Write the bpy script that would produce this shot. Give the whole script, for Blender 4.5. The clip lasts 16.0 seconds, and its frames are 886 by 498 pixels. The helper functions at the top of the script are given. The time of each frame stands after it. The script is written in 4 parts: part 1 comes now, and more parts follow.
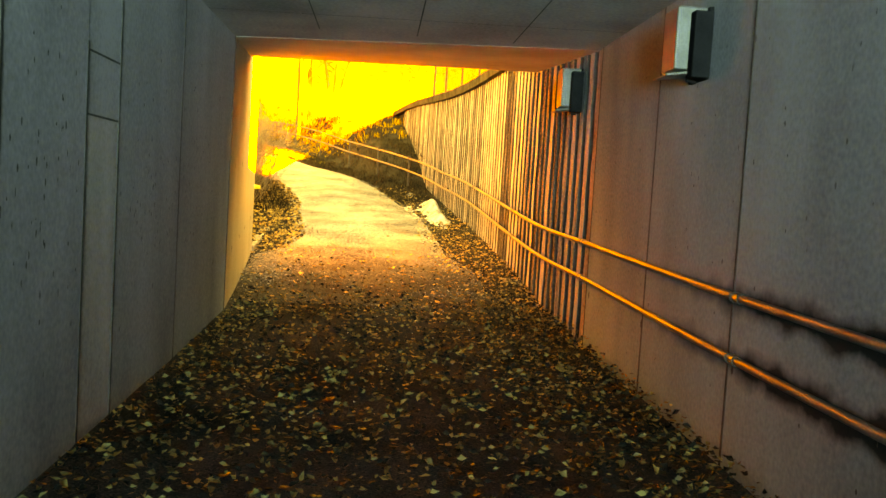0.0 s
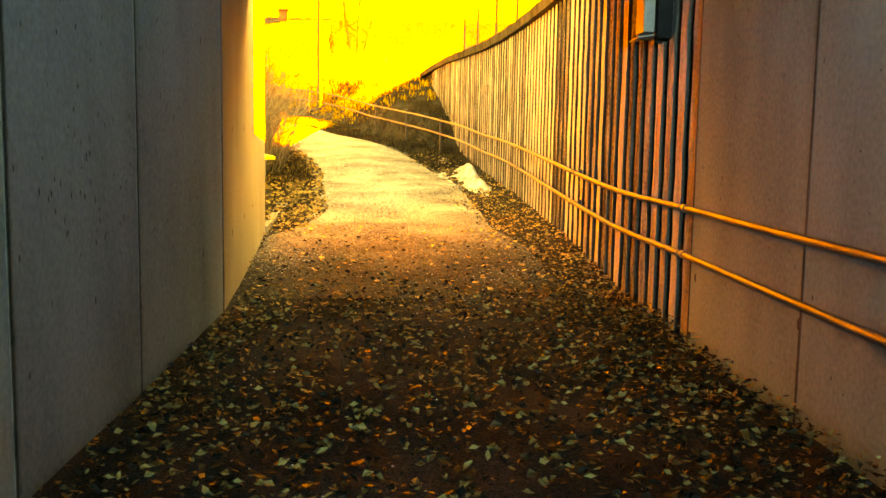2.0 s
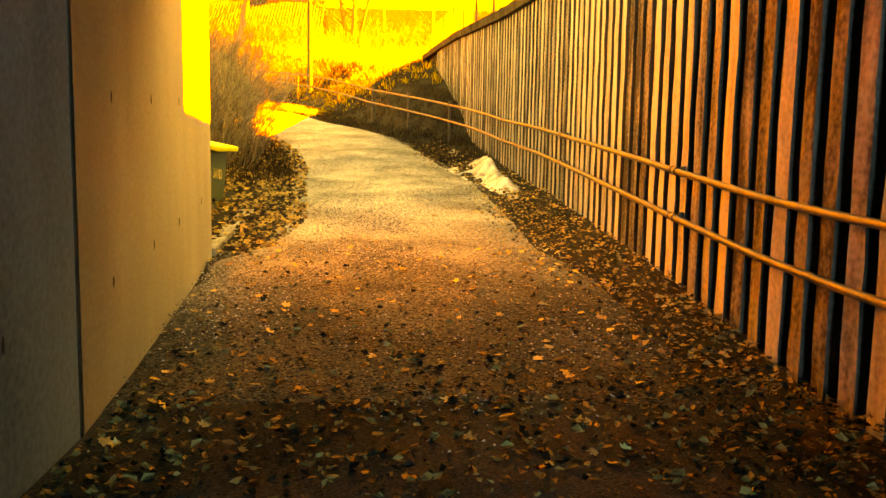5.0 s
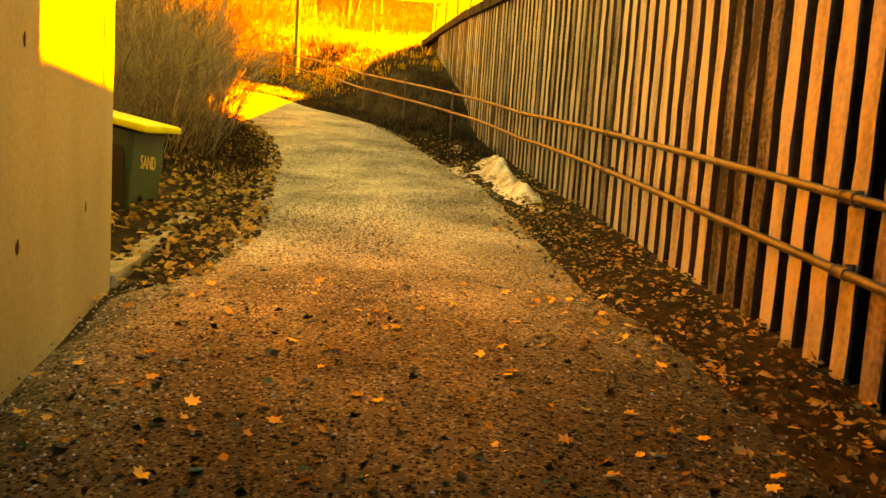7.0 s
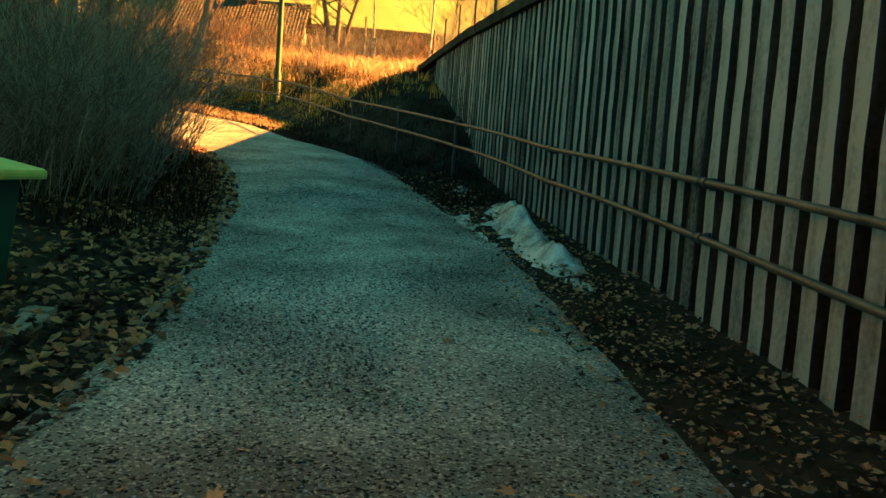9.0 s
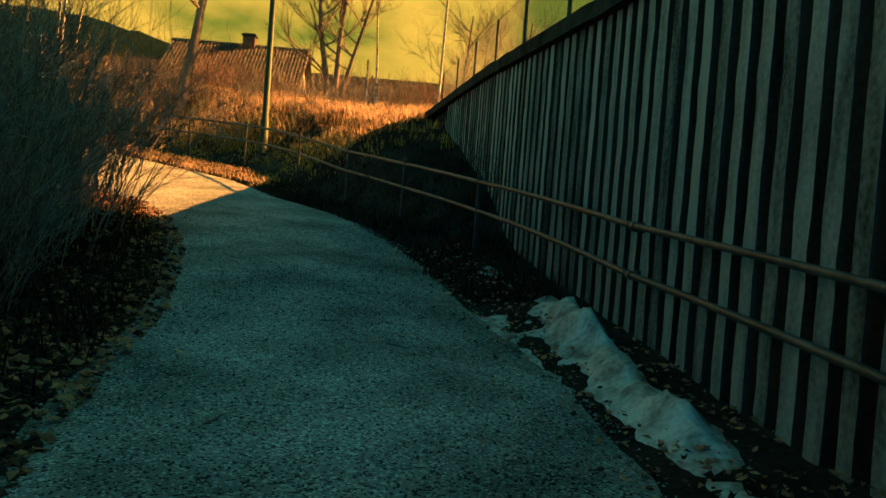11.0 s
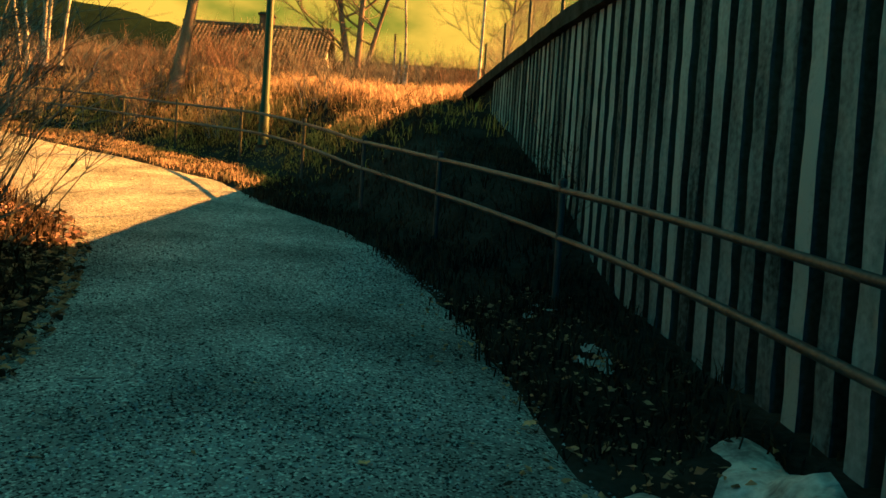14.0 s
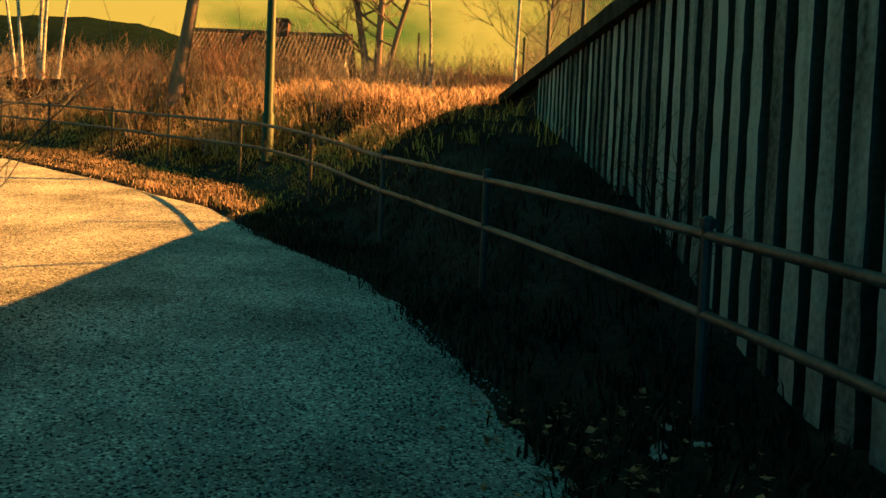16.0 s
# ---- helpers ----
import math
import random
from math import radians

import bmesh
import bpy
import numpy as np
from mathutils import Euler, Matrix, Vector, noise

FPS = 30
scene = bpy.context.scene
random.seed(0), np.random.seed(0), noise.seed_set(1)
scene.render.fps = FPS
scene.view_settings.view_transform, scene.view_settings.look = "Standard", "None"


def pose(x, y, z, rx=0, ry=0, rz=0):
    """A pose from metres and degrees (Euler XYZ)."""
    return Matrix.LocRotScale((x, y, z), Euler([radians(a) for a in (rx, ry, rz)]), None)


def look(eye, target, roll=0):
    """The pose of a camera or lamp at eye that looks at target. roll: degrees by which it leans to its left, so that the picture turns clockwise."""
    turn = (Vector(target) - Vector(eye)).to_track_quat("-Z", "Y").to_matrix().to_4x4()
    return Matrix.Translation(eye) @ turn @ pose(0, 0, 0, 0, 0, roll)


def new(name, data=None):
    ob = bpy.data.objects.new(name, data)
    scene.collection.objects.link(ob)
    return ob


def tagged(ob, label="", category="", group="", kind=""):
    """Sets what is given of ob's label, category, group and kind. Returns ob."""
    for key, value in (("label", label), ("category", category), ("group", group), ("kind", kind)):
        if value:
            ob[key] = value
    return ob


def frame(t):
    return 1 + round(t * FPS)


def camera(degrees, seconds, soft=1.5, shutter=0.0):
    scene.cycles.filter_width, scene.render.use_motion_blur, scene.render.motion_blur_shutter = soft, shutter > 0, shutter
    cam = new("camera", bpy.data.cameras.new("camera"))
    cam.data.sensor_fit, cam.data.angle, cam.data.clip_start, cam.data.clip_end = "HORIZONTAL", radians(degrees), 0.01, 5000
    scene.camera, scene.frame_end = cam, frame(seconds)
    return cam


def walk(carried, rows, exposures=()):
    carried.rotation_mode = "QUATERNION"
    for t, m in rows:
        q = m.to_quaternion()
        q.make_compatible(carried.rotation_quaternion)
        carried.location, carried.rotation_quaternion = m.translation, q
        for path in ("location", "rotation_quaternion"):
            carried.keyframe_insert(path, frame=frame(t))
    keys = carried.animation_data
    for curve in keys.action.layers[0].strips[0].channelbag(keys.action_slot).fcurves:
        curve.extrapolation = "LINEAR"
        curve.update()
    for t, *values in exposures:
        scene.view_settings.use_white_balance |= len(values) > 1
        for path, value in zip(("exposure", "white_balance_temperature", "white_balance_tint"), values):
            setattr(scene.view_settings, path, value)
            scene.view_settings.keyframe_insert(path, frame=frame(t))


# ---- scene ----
cam = camera(55.5, 16.0)
METRES, EYE, TILT, LEAN, TURN = 20.0, 1.5, -1.2, 0.5, -4.5
ROWS = [
    (0.0, 0.0, 0.0, 0.0, 0.17, -2.51, -3.97),
    (0.5, -0.0027, 0.027, -0.0004, 0.73, -2.75, -3.09),
    (1.0, -0.0046, 0.0513, -0.001, 1.33, -3.22, -2.3),
    (1.5, -0.0068, 0.0731, -0.0007, 1.78, -3.99, -1.51),
    (2.0, -0.0098, 0.0961, -0.0008, 2.16, -4.88, -1.52),
    (2.5, -0.0115, 0.1193, 0.0007, 2.28, -5.18, -1.27),
    (3.0, -0.0153, 0.1458, 0.0019, 2.29, -5.24, -1.25),
    (3.5, -0.0188, 0.1743, 0.0023, 2.24, -5.39, -1.32),
    (4.0, -0.0221, 0.2034, 0.0022, 2.19, -5.4, -1.27),
    (6.5, -0.0381, 0.3555, 0.003, 1.48, -5.53, -3.25),
    (7.0, -0.0414, 0.387, 0.0042, 1.37, -5.66, -4.22),
    (7.5, -0.0436, 0.4185, 0.0058, 1.28, -5.76, -4.68),
    (8.0, -0.0471, 0.4532, 0.0075, 1.24, -5.61, -4.91),
    (8.5, -0.0482, 0.489, 0.0097, 1.06, -5.48, -4.91),
    (9.0, -0.0509, 0.525, 0.0139, 0.9, -3.54, -4.73),
    (9.5, -0.0533, 0.5626, 0.02, 0.8, -0.91, -3.29),
    (10.0, -0.0589, 0.6024, 0.0242, 0.49, -0.2, -4.88),
    (12.5, -0.0711, 0.781, 0.0423, 1.9, -0.35, -4.61),
    (13.0, -0.0736, 0.812, 0.0459, 2.18, -0.85, -5.08),
    (13.5, -0.0769, 0.8426, 0.0499, 2.75, -0.96, -5.28),
    (14.0, -0.0788, 0.8719, 0.053, 3.51, -1.23, -4.31),
    (14.5, -0.0826, 0.8997, 0.0566, 4.49, -1.21, -3.44),
    (15.0, -0.0867, 0.9296, 0.0596, 4.93, -1.17, -2.69),
    (15.5, -0.0911, 0.9601, 0.0633, 5.13, -1.15, -2.15),
    (16.0, -0.0956, 0.9913, 0.0673, 5.3, -0.78, -3.11),
]

walk(cam, [(t, pose(0, 0, EYE, TILT, LEAN, TURN) @ pose(METRES * x, METRES * y, METRES * z, 90 + pitch, roll, yaw)) for t, x, y, z, yaw, pitch, roll in ROWS],
     exposures=[(0.0, 7.9, 55000, 77), (2.0, 7.85, 55000, 79), (4.0, 7.45, 55000, 81), (6.5, 6.55, 55000, 86), (7.0, 6.35, 50000, 80), (7.5, 6.05, 26000, 58), (8.0, 5.25, 7800, 30),
                (8.5, 4.65, 4700, 17), (9.0, 4.1, 4100, 11), (9.5, 3.45, 3850, 8), (10.2, 2.85, 3700, 8), (12.5, 3.7, 4150, 12), (14.0, 3.35, 3850, 9), (16.0, 3.0, 3800, 8)])

# ---- light ----
SUN_WAY = Vector((-0.81, -0.27, -0.50)).normalized()      # the way the sunlight travels
SUN_EL = math.asin(-SUN_WAY.z)
SUN_AZ = math.atan2(-SUN_WAY.x, -SUN_WAY.y)


def make_world():
    w = bpy.data.worlds.new("evening_sky")
    scene.world = w
    w.use_nodes = True
    nt = w.node_tree
    nt.nodes.clear()
    out = nt.nodes.new("ShaderNodeOutputWorld")
    bg = nt.nodes.new("ShaderNodeBackground")
    sky = nt.nodes.new("ShaderNodeTexSky")
    sky.sky_type = 'NISHITA'
    sky.sun_disc = False
    sky.sun_elevation = SUN_EL
    sky.sun_rotation = SUN_AZ
    tint = nt.nodes.new("ShaderNodeMix")
    tint.data_type, tint.blend_type = 'RGBA', 'MULTIPLY'
    tint.inputs[0].default_value = 1.0
    tint.inputs[7].default_value = (0.45, 0.58, 0.16, 1)
    nt.links.new(sky.outputs[0], tint.inputs[6])
    # broken evening cloud low over the hill
    co = nt.nodes.new("ShaderNodeTexCoord")
    mp = nt.nodes.new("ShaderNodeMapping")
    mp.inputs[3].default_value = (3.0, 3.0, 7.0)
    no = nt.nodes.new("ShaderNodeTexNoise")
    no.inputs["Scale"].default_value = 1.6
    no.inputs["Detail"].default_value = 6
    ra = nt.nodes.new("ShaderNodeValToRGB")
    ra.color_ramp.elements[0].position, ra.color_ramp.elements[1].position = 0.38, 0.56
    ra.color_ramp.elements[0].color = (0.36, 0.27, 0.0, 1)
    ra.color_ramp.elements[1].color = (1.5, 0.62, 0.0, 1)
    nt.links.new(co.outputs["Generated"], mp.inputs[0])
    nt.links.new(mp.outputs[0], no.inputs[0])
    sep = nt.nodes.new("ShaderNodeSeparateXYZ")
    nt.links.new(co.outputs["Generated"], sep.inputs[0])
    # the bright bank of cloud lies towards the west
    west = nt.nodes.new("ShaderNodeMath")
    west.operation = 'MULTIPLY_ADD'
    west.inputs[1].default_value = -0.55
    nt.links.new(sep.outputs[0], west.inputs[0])
    nt.links.new(no.outputs[0], west.inputs[2])
    fall = nt.nodes.new("ShaderNodeMath")
    fall.inputs[1].default_value = -0.05
    nt.links.new(west.outputs[0], fall.inputs[0])
    nt.links.new(fall.outputs[0], ra.inputs[0])
    low = nt.nodes.new("ShaderNodeMapRange")
    low.inputs[1].default_value, low.inputs[2].default_value = 0.50, 0.34
    low.inputs[3].default_value, low.inputs[4].default_value = 0.0, 1.0
    nt.links.new(sep.outputs[2], low.inputs[0])
    ahead = nt.nodes.new("ShaderNodeMapRange")
    ahead.inputs[1].default_value, ahead.inputs[2].default_value = 0.2, 0.7
    nt.links.new(sep.outputs[1], ahead.inputs[0])
    mul = nt.nodes.new("ShaderNodeMath")
    mul.operation = 'MULTIPLY'
    nt.links.new(low.outputs[0], mul.inputs[0])
    nt.links.new(ahead.outputs[0], mul.inputs[1])
    scale = nt.nodes.new("ShaderNodeMix")
    scale.data_type, scale.blend_type = 'RGBA', 'MULTIPLY'
    scale.inputs[0].default_value = 1.0
    scale.inputs[7].default_value = (3.3, 3.3, 3.3, 1)
    nt.links.new(ra.outputs[0], scale.inputs[6])
    mix = nt.nodes.new("ShaderNodeMix")
    mix.data_type = 'RGBA'
    nt.links.new(mul.outputs[0], mix.inputs[0])
    nt.links.new(tint.outputs[2], mix.inputs[6])
    nt.links.new(scale.outputs[2], mix.inputs[7])
    nt.links.new(mix.outputs[2], bg.inputs[0])
    bg.inputs[1].default_value = 0.03
    nt.links.new(bg.outputs[0], out.inputs[0])


make_world()
sun_data = bpy.data.lights.new("sun", 'SUN')
sun_data.energy, sun_data.angle, sun_data.color = 5.0, radians(0.53), (1.0, 0.28, 0.0)
sun = new("sun", sun_data)
sun.rotation_mode = 'QUATERNION'
sun.rotation_quaternion = SUN_WAY.to_track_quat("-Z", "Y")
sun.location = (40, 30, 30)
# added teal fill at the tunnel's unseen rear, to tint its dark walls
rear_fill = bpy.data.lights.new("rear_teal_fill", 'AREA')
rear_fill.shape, rear_fill.size, rear_fill.size_y, rear_fill.energy, rear_fill.color = 'RECTANGLE', 3.4, 2.8, 42, (0.0, 0.60, 0.95)
rear_fill.spread = radians(80)
mo = new("rear_teal_fill", rear_fill)
mo.matrix_world = look((0.2, -11.7, 1.6), (0.2, -4.0, 6.2))


# ---- materials ----
def material(name, base, dark, rough=0.85, metal=0.0, scale=3.0, fine=60.0, bump=0.3, spread=(0.35, 0.65), stain=0.0, stain_stretch=(1, 1, 1), per_object=0.0, coat=0.0, bump_dist=0.01, island=False):
    m = bpy.data.materials.new(name)
    m.use_nodes = True
    nt = m.node_tree
    N, L = nt.nodes, nt.links
    b = N["Principled BSDF"]
    geo = N.new("ShaderNodeNewGeometry")
    n1, n2 = N.new("ShaderNodeTexNoise"), N.new("ShaderNodeTexNoise")
    n1.inputs["Scale"].default_value, n1.inputs["Detail"].default_value = scale, 5
    n2.inputs["Scale"].default_value, n2.inputs["Detail"].default_value = fine, 3
    mp = N.new("ShaderNodeMapping")
    mp.inputs[3].default_value = stain_stretch
    L.new(geo.outputs["Position"], mp.inputs[0])
    L.new(mp.outputs[0], n1.inputs[0])
    L.new(geo.outputs["Position"], n2.inputs[0])
    mixn = N.new("ShaderNodeMath")
    mixn.operation = 'MULTIPLY_ADD'
    mixn.inputs[1].default_value = 0.35
    L.new(n2.outputs[0], mixn.inputs[0])
    half = N.new("ShaderNodeMath")
    half.operation = 'MULTIPLY'
    half.inputs[1].default_value = 0.65
    L.new(n1.outputs[0], half.inputs[0])
    L.new(half.outputs[0], mixn.inputs[2])
    last = mixn.outputs[0]
    if per_object:
        src = geo.outputs["Random Per Island"] if island else N.new("ShaderNodeObjectInfo").outputs["Random"]
        ad = N.new("ShaderNodeMath")
        ad.operation = 'MULTIPLY_ADD'
        ad.inputs[1].default_value = per_object
        L.new(src, ad.inputs[0])
        sub = N.new("ShaderNodeMath")
        sub.inputs[1].default_value = -per_object / 2
        L.new(last, sub.inputs[0])
        L.new(sub.outputs[0], ad.inputs[2])
        last = ad.outputs[0]
    ramp = N.new("ShaderNodeValToRGB")
    ramp.color_ramp.elements[0].position, ramp.color_ramp.elements[1].position = spread
    ramp.color_ramp.elements[0].color, ramp.color_ramp.elements[1].color = (*dark, 1), (*base, 1)
    L.new(last, ramp.inputs[0])
    L.new(ramp.outputs[0], b.inputs["Base Color"])
    b.inputs["Roughness"].default_value, b.inputs["Metallic"].default_value = rough, metal
    b.inputs["Coat Weight"].default_value = coat
    b.inputs["Specular IOR Level"].default_value = 0.0 if rough >= 0.8 else 0.3
    if bump:
        bp = N.new("ShaderNodeBump")
        bp.inputs["Strength"].default_value, bp.inputs["Distance"].default_value = bump, bump_dist
        L.new(last, bp.inputs["Height"])
        L.new(bp.outputs[0], b.inputs["Normal"])
    return m


# Bluish cast: teal shade of the tunnel put into the wall colour.
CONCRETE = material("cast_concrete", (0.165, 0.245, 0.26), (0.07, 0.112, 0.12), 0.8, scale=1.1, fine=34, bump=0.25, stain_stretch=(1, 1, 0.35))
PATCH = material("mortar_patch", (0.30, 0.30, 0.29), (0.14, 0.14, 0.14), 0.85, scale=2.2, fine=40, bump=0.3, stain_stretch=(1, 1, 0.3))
# Lit copy of the wall concrete, pale so the wing bounces more sun.
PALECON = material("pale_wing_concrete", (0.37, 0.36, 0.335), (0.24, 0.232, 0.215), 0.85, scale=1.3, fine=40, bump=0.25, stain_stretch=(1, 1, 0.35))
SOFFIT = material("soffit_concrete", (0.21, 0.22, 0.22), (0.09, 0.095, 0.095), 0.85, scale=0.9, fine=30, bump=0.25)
JOINT = material("joint_shadow", (0.06, 0.06, 0.055), (0.02, 0.02, 0.02), 0.9, scale=6, fine=50)
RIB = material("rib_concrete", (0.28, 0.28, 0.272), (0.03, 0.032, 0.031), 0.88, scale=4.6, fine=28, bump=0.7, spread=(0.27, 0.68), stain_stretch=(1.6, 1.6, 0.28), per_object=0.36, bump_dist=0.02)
# Near-black for backing and fin sides: recess shade put into the colour.
RIBGAP = material("rib_gap_shade", (0.045, 0.047, 0.046), (0.012, 0.012, 0.012), 0.9, scale=3, fine=30, bump=0.5, stain_stretch=(1, 1, 0.3))
COPING = material("weathered_coping", (0.06, 0.06, 0.052), (0.018, 0.018, 0.015), 0.9, scale=3, fine=35, bump=0.5)
ASPHALT = material("worn_asphalt", (0.33, 0.33, 0.32), (0.10, 0.10, 0.098), 0.9, scale=1.1, fine=95, bump=1.0, spread=(0.34, 0.62), bump_dist=0.012)


def add_grit(m, scale, low, high, share):
    """Pale and dark chippings rolled into the surface."""
    N, L = m.node_tree.nodes, m.node_tree.links
    b = N["Principled BSDF"]
    old = b.inputs["Base Color"].links[0].from_socket
    geo = N.new("ShaderNodeNewGeometry")
    vo = N.new("ShaderNodeTexVoronoi")
    vo.inputs["Scale"].default_value = scale
    L.new(geo.outputs["Position"], vo.inputs["Vector"])
    sp = N.new("ShaderNodeSeparateColor")
    L.new(vo.outputs["Color"], sp.inputs[0])
    rp = N.new("ShaderNodeValToRGB")
    rp.color_ramp.interpolation = 'CONSTANT'
    e = rp.color_ramp.elements
    e[0].position, e[0].color = 0.0, (*low, 1)
    e[1].position, e[1].color = 0.18, (0.5, 0.5, 0.5, 1)
    e3 = e.new(0.86)
    e3.color = (*high, 1)
    L.new(sp.outputs[0], rp.inputs[0])
    mx = N.new("ShaderNodeMix")
    mx.data_type, mx.blend_type = 'RGBA', 'OVERLAY'
    mx.inputs[0].default_value = share
    L.new(old, mx.inputs[6])
    L.new(rp.outputs[0], mx.inputs[7])
    L.new(mx.outputs[2], b.inputs["Base Color"])


add_grit(ASPHALT, 80.0, (0.10, 0.10, 0.10), (1.0, 1.0, 0.96), 1.0)


def add_portal_shade(m, y0, y1, share):
    """Shade round the underpass portal painted into the base colour, with a ragged reach."""
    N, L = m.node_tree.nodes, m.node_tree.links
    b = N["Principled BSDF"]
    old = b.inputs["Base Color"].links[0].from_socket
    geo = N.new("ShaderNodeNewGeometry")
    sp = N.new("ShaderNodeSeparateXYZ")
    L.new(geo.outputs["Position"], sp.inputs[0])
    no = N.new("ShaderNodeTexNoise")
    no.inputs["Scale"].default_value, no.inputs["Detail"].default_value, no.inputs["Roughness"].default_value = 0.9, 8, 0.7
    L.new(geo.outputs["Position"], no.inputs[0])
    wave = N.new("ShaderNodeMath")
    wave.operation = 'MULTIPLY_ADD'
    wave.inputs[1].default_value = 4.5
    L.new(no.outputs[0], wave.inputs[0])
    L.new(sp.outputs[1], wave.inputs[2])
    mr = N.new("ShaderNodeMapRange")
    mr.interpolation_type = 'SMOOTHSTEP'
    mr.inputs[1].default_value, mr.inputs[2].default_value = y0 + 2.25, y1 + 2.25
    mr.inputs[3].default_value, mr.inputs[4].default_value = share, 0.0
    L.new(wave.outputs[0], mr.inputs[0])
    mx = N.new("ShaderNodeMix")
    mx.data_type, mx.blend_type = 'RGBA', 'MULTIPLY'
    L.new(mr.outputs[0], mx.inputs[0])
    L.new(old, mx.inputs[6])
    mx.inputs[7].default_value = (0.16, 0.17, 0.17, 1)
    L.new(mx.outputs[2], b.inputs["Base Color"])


add_portal_shade(ASPHALT, 10.8, 15.2, 0.93)
# Near-black copy of the path asphalt: tunnel shade put into its colour.
SHADEFLOOR = material("shade_dark_asphalt", (0.052, 0.057, 0.06), (0.012, 0.013, 0.014), 0.85, scale=0.9, fine=95, bump=0.6, spread=(0.33, 0.66), bump_dist=0.012)
add_grit(SHADEFLOOR, 110.0, (0.2, 0.2, 0.2), (0.9, 0.9, 0.86), 0.7)
SOIL = material("bare_soil", (0.042, 0.038, 0.032), (0.011, 0.010, 0.009), 0.95, scale=1.5, fine=22, bump=0.8, bump_dist=0.03)
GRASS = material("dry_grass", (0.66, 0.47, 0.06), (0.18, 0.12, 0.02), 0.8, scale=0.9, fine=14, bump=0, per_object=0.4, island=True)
# Stalks and weeds for shaded ground: the shade is put into their colour.
SHADESTALK = material("dead_stalks", (0.05, 0.036, 0.022), (0.012, 0.009, 0.007), 0.85, scale=0.9, fine=14, bump=0, per_object=0.4, island=True)
# Darker copy of the leaf litter: underpass shade put into its colour.
SHADELEAF = material("tunnel_shade_leaves", (0.27, 0.155, 0.06), (0.008, 0.007, 0.006), 0.85, scale=2.0, fine=30, bump=0.2, per_object=0.9, island=True, spread=(0.42, 0.95))
SHADELEAF.node_tree.nodes["Principled BSDF"].inputs["Roughness"].default_value = 0.5
SHADELEAF.node_tree.nodes["Principled BSDF"].inputs["Specular IOR Level"].default_value = 0.05
DRYLEAF = material("dry_maple_leaves", (0.60, 0.38, 0.15), (0.20, 0.11, 0.045), 0.75, scale=2.0, fine=30, bump=0.2, per_object=0.9, island=True, spread=(0.2, 0.85))
LITTER = material("fallen_leaves", (0.52, 0.32, 0.13), (0.03, 0.022, 0.014), 0.75, scale=2.0, fine=30, bump=0.2, per_object=0.9, island=True, spread=(0.30, 0.88))
TWIG = material("bare_twigs", (0.27, 0.235, 0.185), (0.075, 0.066, 0.055), 0.85, scale=2, fine=30, bump=0, per_object=0.4, island=True)
REDTWIG = material("sunlit_brush_twigs", (0.36, 0.21, 0.07), (0.05, 0.035, 0.02), 0.85, scale=2, fine=30, bump=0, per_object=0.5, island=True)
BARK = material("tree_bark", (0.24, 0.18, 0.13), (0.07, 0.055, 0.04), 0.9, scale=3, fine=40, bump=0.6, stain_stretch=(1, 1, 0.25), bump_dist=0.02)
BIRCH = material("pale_birch_bark", (0.55, 0.50, 0.42), (0.16, 0.13, 0.10), 0.8, scale=3, fine=25, bump=0.3, stain_stretch=(1, 1, 3))
STEEL = material("galvanised_rail", (0.10, 0.10, 0.094), (0.03, 0.03, 0.028), 0.5, 0.35, scale=4, fine=40, bump=0.15)
POSTMETAL = material("painted_post_metal", (0.04, 0.043, 0.04), (0.014, 0.014, 0.014), 0.6, 0.2, scale=6, fine=50, bump=0.2)
GREENPOLE = material("green_painted_pole", (0.014, 0.036, 0.012), (0.010, 0.02, 0.009), 0.55, scale=4, fine=40, bump=0.15)
BINGREEN = material("green_plastic", (0.014, 0.07, 0.058), (0.008, 0.04, 0.032), 0.45, scale=3, fine=60, bump=0.08)
BINDARK = material("bin_shade_and_pane_black", (0.014, 0.018, 0.018), (0.007, 0.008, 0.008), 0.6, scale=3, fine=60, bump=0.05)
BINLID = material("pale_green_lid", (0.42, 0.52, 0.10), (0.26, 0.36, 0.06), 0.55, scale=3, fine=50, bump=0.1)
PALEMARK = material("pale_sticker", (0.55, 0.5, 0.3), (0.4, 0.36, 0.2), 0.6, bump=0)
LAMPBOX = material("grey_lamp_casing", (0.10, 0.095, 0.085), (0.055, 0.052, 0.047), 0.55, 0.1, scale=5, fine=60, bump=0.1)
LAMPBLACK = material("lamp_base_and_shadow", (0.010, 0.010, 0.010), (0.004, 0.004, 0.004), 0.95, scale=5, fine=50, bump=0.1)
SNOW = material("old_snow", (0.60, 0.59, 0.57), (0.16, 0.157, 0.153), 0.75, scale=5, fine=26, bump=0.9, spread=(0.36, 0.60), bump_dist=0.03)
SLUSH = material("grey_slush", (0.34, 0.335, 0.33), (0.08, 0.08, 0.078), 0.6, scale=9, fine=40, bump=0.5, spread=(0.35, 0.6), bump_dist=0.015)
CHIP = material("grit_chips", (0.36, 0.35, 0.33), (0.04, 0.04, 0.04), 0.8, scale=2, fine=30, bump=0, per_object=1.4, island=True, spread=(0.1, 0.9))
KERBSTONE = material("kerb_stone", (0.36, 0.33, 0.29), (0.15, 0.14, 0.12), 0.9, scale=4, fine=40, bump=0.5)
ROOFTILE = material("grey_roof_tile", (0.13, 0.105, 0.08), (0.035, 0.03, 0.025), 0.75, scale=2, fine=20, bump=0.2, per_object=0.3, island=True)
